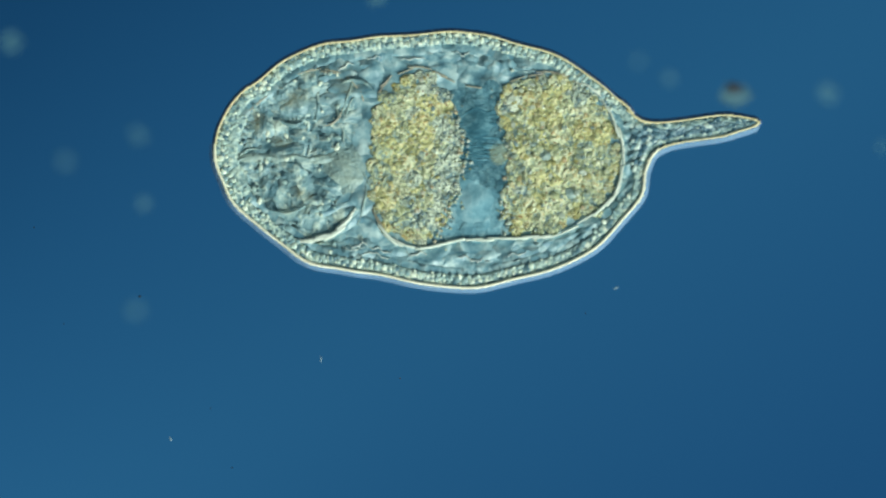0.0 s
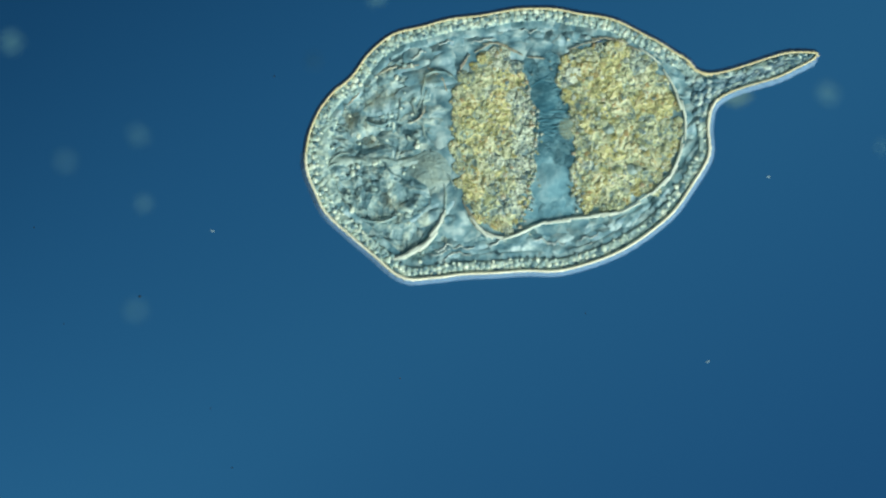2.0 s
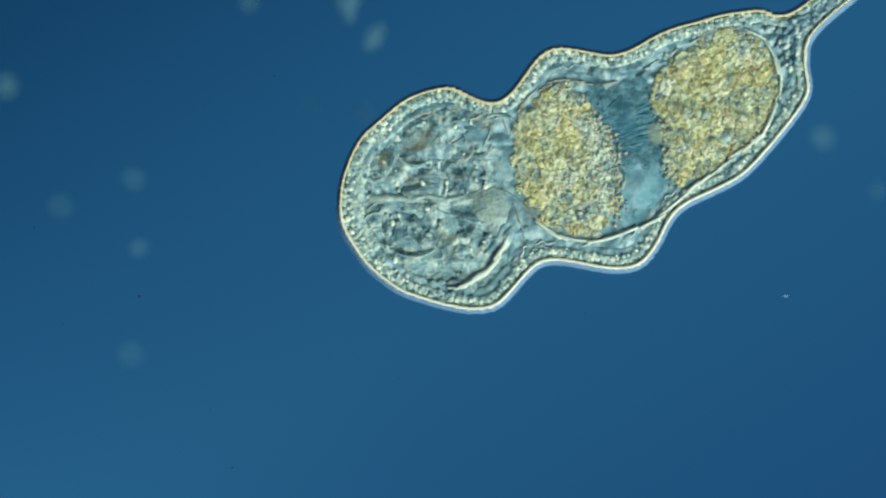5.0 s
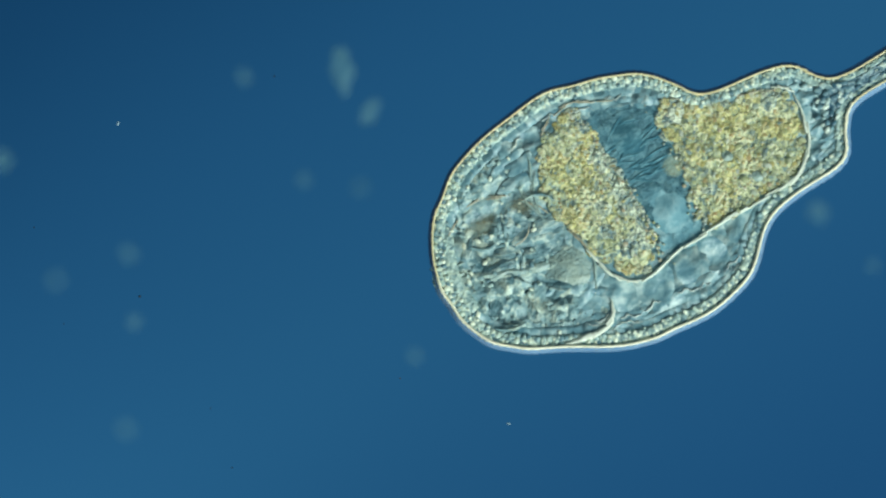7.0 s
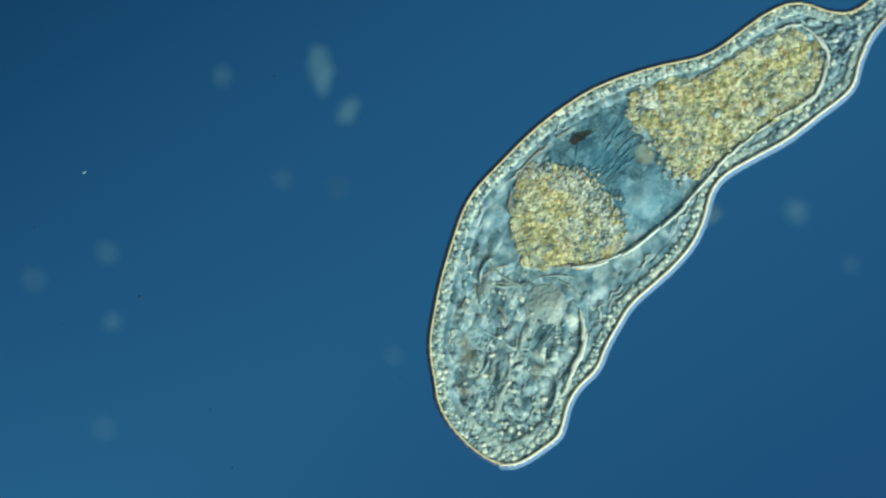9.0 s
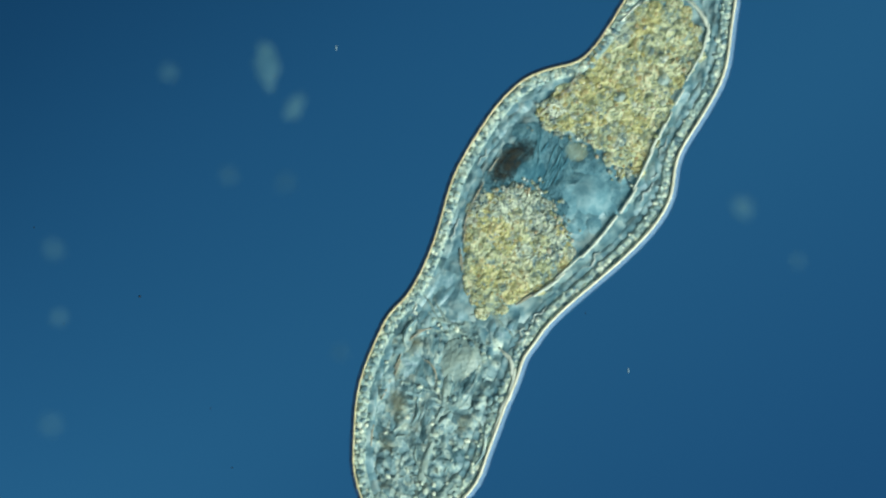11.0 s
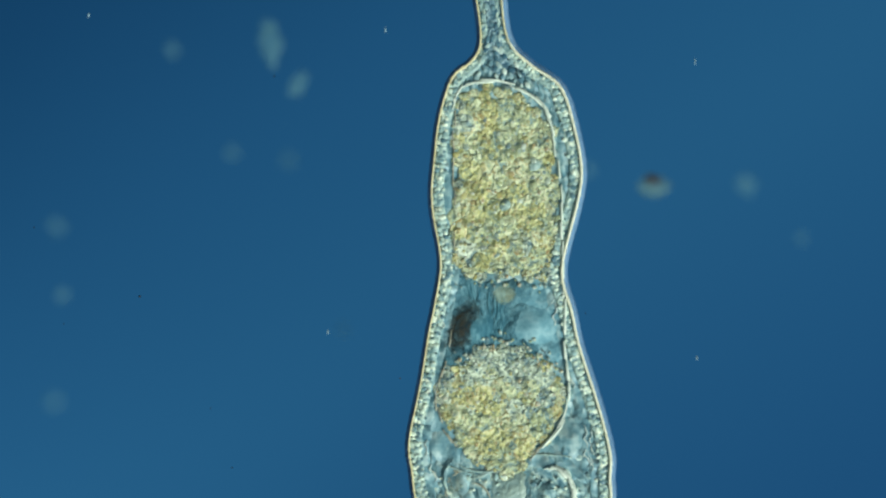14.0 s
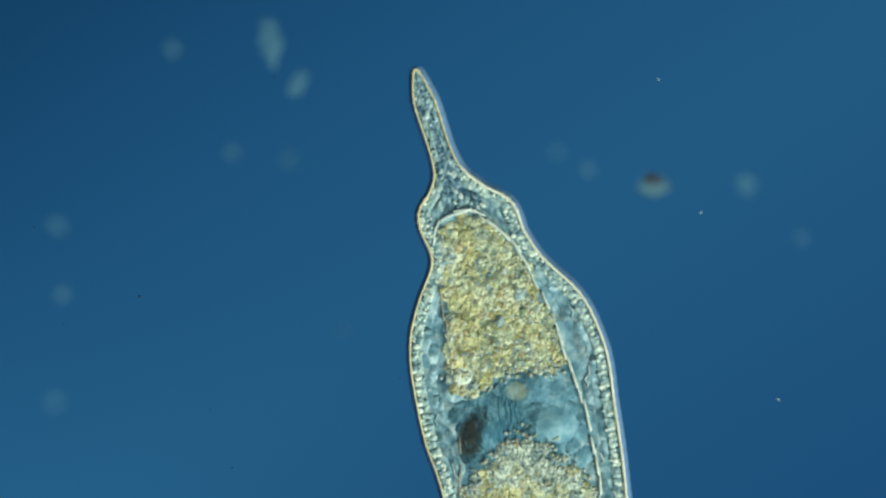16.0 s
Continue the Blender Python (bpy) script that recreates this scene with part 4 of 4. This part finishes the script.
    for i in range(54):
        s, v = (rng.uniform(3.2, 7.4), rng.choice((-1, 1)) * rng.uniform(0.76, 0.86)) if i < 40 else (rng.uniform(6.9, 7.7), rng.choice((-1, 1)) * rng.uniform(0.45, 0.85))
        free = room((s, v)) - 6
        if free < 8:
            continue
        ob = inner("tissue_fold", rng.choice(streaks), worm, s, v, -4.4 + rng.uniform(-0.3, 0.3), rng.uniform(-0.2, 0.2) * (1 if i < 40 else 4))
        k = min(1.0, 0.35 + free / 60)
        ob.scale = (k, min(1, free / 9), 1)
    # thin wavy membranes in the clear space round the gut and across the root of the head
    def membrane(length, r, mat, ripple):
        bm = bmesh.new()
        n, wave, phase = 16, ripple * rng.uniform(0.4, 1.2), rng.uniform(0, 6)
        bend = rng.uniform(-14, 14)
        rings = []
        for i in range(n + 1):
            f = i / n
            rr = r * max(0.15, math.sin(math.pi * f) ** 0.6)
            y = bend * (2 * f - 1) ** 2 + wave * math.sin(phase + 7 * f) + 0.4 * wave * math.sin(2.3 * phase + 17 * f)
            rings.append([bm.verts.new((length * (f - 0.5), y + rr * math.cos(b), 0.8 * rr * math.sin(b))) for b in [2 * math.pi * j / 8 for j in range(8)]])
        for a, b in zip(rings, rings[1:]):
            for j in range(8):
                q = (j + 1) % 8
                bm.faces.new((a[j], a[q], b[q], b[j]))
        bm.faces.new(rings[0][::-1])
        bm.faces.new(rings[-1])
        bmesh.ops.recalc_face_normals(bm, faces=bm.faces)
        return mesh_of("membrane_fold", bm, mat)

    folds = [membrane(rng.uniform(36, 84), rng.uniform(1.3, 2.4), M_MEMBRANE, 4) for _ in range(10)]
    soft_folds = [membrane(rng.uniform(40, 90), rng.uniform(1.8, 3.0), M_VESICLE, 1.2) for _ in range(8)]
    for i in range(32):
        if i < 22:
            s, v, a = rng.uniform(3.0, 7.6), rng.choice((-1, 1)) * rng.uniform(0.77, 0.86), rng.uniform(-0.15, 0.15)
        elif i < 28:
            s, v, a = rng.uniform(7.1, 7.7), rng.uniform(-0.75, 0.75), 1.57 + rng.uniform(-0.5, 0.5)
        else:
            s, v, a = rng.uniform(7.6, 9.7), rng.uniform(-0.66, 0.66), rng.uniform(-1.2, 1.2)
        free = room((s, v)) - 8
        if free < 8:
            continue
        ob = inner("membrane_fold", rng.choice(folds if i < 22 else soft_folds), worm, s, v, -5.4 if i < 22 else -6.6, a)
        k = min(1.0, 0.4 + free / 70)
        ob.scale = (k, min(1.0, free / 16), 1)
    # tail: small cells
    for i in range(110):
        s, v = rng.uniform(0.25, 3.0), rng.uniform(-0.6, 0.6)
        ob = inner("tail_cell", rng.choice(tail_balls), worm, s, v, -4.0 + rng.uniform(-0.6, 0.3), rng.uniform(-0.5, 0.5))
        q = rng.uniform(3, 5.5) * (0.7 if s < 1.2 else 1)
        ob.scale = (q * 1.6, q, q * 0.5)
    return worm


def chain(worm, name, n, z, ring, u0, u1, pick, out=0.0):
    """A line of short overlapping pieces along an organ's edge from u0 to u1, out grid units beyond it."""
    size = len(next(iter(RINGS[ring].values())))
    for i in range(n):
        u = u0 + (u1 - u0) * (i + 0.5) / n
        me = pick(u % size)
        if me is None:
            continue
        places, angles = [], []
        for t in TIMES:
            p = RINGS[ring][t]
            d = curve_at(p, u + 0.08) - curve_at(p, u - 0.08)
            d /= max(1e-6, np.linalg.norm(d))
            spot = curve_at(p, u)
            side = np.array((-d[1], d[0]))
            side *= math.copysign(1, (side * (spot - p.mean(0))).sum())
            places.append(spot + side * (out + 1.3 * math.sin(2.1 * i) + 2.0 * math.sin(0.83 * i + 1)))
            angles.append(heading(d))
        keyed(piece(name, me, worm), places, angles, z)


def slope(length, y0, z0, y1, z1):
    """A thin sheet along x that falls away from y0 to y1, with tapered ends."""
    bm = bmesh.new()
    h = length / 2
    ends = [(-h, 0.5), (-h * 0.7, 1.0), (h * 0.7, 1.0), (h, 0.5)]
    top = [[bm.verts.new((x, y0 + (y1 - y0) * f * g, z0 + (z1 - z0) * f * f * g + d)) for f in (0, 0.35, 0.7, 1.0)] for d in (0, -1.5) for x, g in ends]
    for k in range(3):
        for j in range(3):
            bm.faces.new((top[k][j], top[k + 1][j], top[k + 1][j + 1], top[k][j + 1]))
            bm.faces.new((top[k + 4][j], top[k + 4][j + 1], top[k + 5][j + 1], top[k + 5][j]))
        bm.faces.new((top[k][0], top[k + 4][0], top[k + 5][0], top[k + 1][0]))
        bm.faces.new((top[k][3], top[k + 1][3], top[k + 5][3], top[k + 4][3]))
    for k in (0, 3):
        for j in range(3):
            bm.faces.new((top[k][j], top[k][j + 1], top[k + 4][j + 1], top[k + 4][j]))
    bmesh.ops.recalc_face_normals(bm, faces=bm.faces)
    return bm


WORM = build_worm()

# ---- drifting debris: rides with the stage ----
STAGE = [(0.0, 17, -210), (3.0, 17, -210), (3.6, 16, -205), (4.4, 12, -165), (5.3, 5, -108), (5.5, 2, -83), (6.0, 0, 0), (8.2, 0, 0), (9.2, -54, -2), (10.3, -108, -5), (10.5, -111, -7),
         (11.0, -133, -8), (12.5, -133, -8), (13.0, -130, -18), (13.5, -128, -41), (14.0, -127, -48), (16.0, -127, -49)]
DRIFT = []


def debris(x, y, z, rx, ry, turn=0.0, mat=None, label="", seed=0):
    bm = bmesh.new()
    bmesh.ops.create_icosphere(bm, subdivisions=4, radius=1)
    for v in bm.verts:
        k = 1 + 0.5 * noise.noise(v.co * 1.3 + Vector((seed * 3.7, seed, 0))) + 0.4 * noise.noise(v.co * 2.7 + Vector((seed, 0, seed))) + 0.2 * noise.noise(v.co * 6 + Vector((0, seed, seed)))
        k *= 0.85
        v.co = Vector((v.co.x * rx * k, v.co.y * ry * k, v.co.z * min(rx, ry) * 0.6 * k))
    ob = tagged(new("debris_flake", mesh_of("debris_flake", bm, mat or M_DEBRIS)), label or "pale blurred flake of debris drifting in water", "debris", "drifting debris")
    DRIFT.append((ob, x, y, z, turn))
    return ob


debris(605, 122, 150, 20, 38, 0.15, None, "large pale elongated clump of debris drifting in water", 1)
debris(655, 198, 150, 14, 26, -0.5, None, "", 2)
for i, (x, y, r) in enumerate(((3, 285, 18), (228, 450, 13), (223, 758, 13), (238, 570, 11), (538, 318, 12), (640, 332, 13), (432, 136, 11), (735, 630, 11), (100, 495, 11), (1448, 375, 17), (1167, 348, 11), (1112, 318, 9), (1545, 470, 9))):
    debris(x, y, (-1 if i in (4, 5, 7, 10, 11) else 1) * (200 + (i % 3) * 30), r, r * 0.95, 0.3 * i, None, "", 10 + i)
debris(1283, 377, -150, 30, 22, 0.2, M_GREEN, "greenish disc of debris with a dark brown core", 40)
debris(1281, 366, -120, 17, 11, 0.0, M_BROWN, "dark brown grain on a pale disc of debris", 41)

# ---- specks ----
for i, (x, y, r) in enumerate(((247, 525, 2.4), (485, 135, 1.7), (708, 670, 1.6), (411, 828, 1.6), (1036, 555, 1.4), (373, 723, 1.3), (60, 403, 1.4), (113, 573, 1.2))):
    bm = bmesh.new()
    blob(bm, random.Random(i), 0, 0, 0, r, r * 0.9, r * 0.6, 0, 2, 0.1)
    ob = tagged(new("dust_speck", mesh_of("dust_speck", bm, M_SPECK)), "tiny dark dust speck resting on the glass", "dust", "dust specks")
    ob.matrix_basis = Matrix.Translation(at(x, y, 0))

SWIM = []


def edge(x, y):
    """The nearest place just outside the field, and how far it is."""
    return min(((abs(x - px) + abs(y - py), px, py) for px, py in ((-40, y), (1610, y), (x, -40), (x, 925))))


def swimmer(*rows):
    """Its places; before and after, it swims in and out by the nearest edge of the field."""
    ob = tagged(new("microbe", SWIM_MESH), "tiny pale rod-shaped microbe swimming in water", "microbe", "swimming microbes")
    rows = list(rows)
    t, x, y = rows[0]
    if t > 0:
        d, px, py = edge(x, y)
        rows[:0] = [(0, px, py), (max(0.1, t - 0.15 - d / 500), px, py)]
    t, x, y = rows[-1]
    if t < 16:
        d, px, py = edge(x, y)
        rows += [(min(15.9, t + 0.15 + d / 500), px, py), (16, px, py)]
    SWIM.append((ob, rows))


SWIM_MESH = mesh_of("microbe", rod(8, 2.0, 0, 0), M_SWIM)
swimmer((0, 302, 777), (0.5, 267, 705), (1, 255, 618), (1.5, 277, 514), (2, 376, 409))
swimmer((0.5, 1467, 360), (1, 1413, 512), (1.5, 1341, 584), (2, 1253, 640), (2.5, 1150, 651), (3, 1065, 640))
swimmer((0, 1090, 510), (0.5, 1290, 453))
swimmer((0, 568, 636))
swimmer((6, 197, 163), (6.5, 208, 194), (7, 209, 219), (7.5, 189, 244), (8, 172, 265), (8.2, 166, 271), (10.3, 10, 348))
swimmer((5.3, 1288, 524), (5.5, 1288, 504))
swimmer((6.5, 1009, 777), (7, 900, 750), (7.5, 828, 699), (8, 688, 583), (8.2, 668, 551))
swimmer((10.3, 865, 68), (10.5, 945, 52))
swimmer((11, 595, 85), (11.5, 583, 230), (12, 600, 270), (12.5, 621, 295), (13, 645, 295), (13.5, 682, 278))
swimmer((14, 580, 588), (14.5, 600, 717))
swimmer((14, 157, 27), (14.5, 112, 47), (15, 68, 70), (15.5, 27, 83))
swimmer((11, 1112, 656), (11.5, 1160, 605))
swimmer((14, 1233, 634), (14.5, 1237, 653), (15, 1292, 685), (15.5, 1348, 695), (16, 1377, 707))
swimmer((14.5, 1230, 338), (15, 1255, 353), (15.5, 1250, 357), (16, 1240, 376))
swimmer((15.5, 1122, 80), (16, 1165, 141))
swimmer((2, 1360, 313), (2.2, 1380, 330))


def motions():
    walk(WORM, [(t, Matrix.Translation(at(*ROOT[t]))) for t in TIMES])
    for ob, rows in MOVES:
        walk(ob, rows)
    for ob, x, y, z, turn in DRIFT:
        s = 1 - z * U / DIST      # seen from the camera's height
        walk(ob, [(t, Matrix.Translation(at(784 + (x + dx - 784) * s, 441 + (y + dy - 441) * s, z)) @ Matrix.Rotation(turn, 4, "Z")) for t, dx, dy in STAGE])
    for ob, rows in SWIM:
        path = []
        for i, (t, x, y) in enumerate(rows):
            nx = rows[min(i + 1, len(rows) - 1)]
            pv = rows[max(i - 1, 0)]
            path.append((t, x, y, math.atan2(-(nx[2] - pv[2]), nx[1] - pv[1])))
        turns = unwrap([p[3] for p in path])
        walk(ob, [(t, Matrix.Translation(at(x, y, 0)) @ Matrix.Rotation(a, 4, "Z")) for (t, x, y, _), a in zip(path, turns)])


motions()
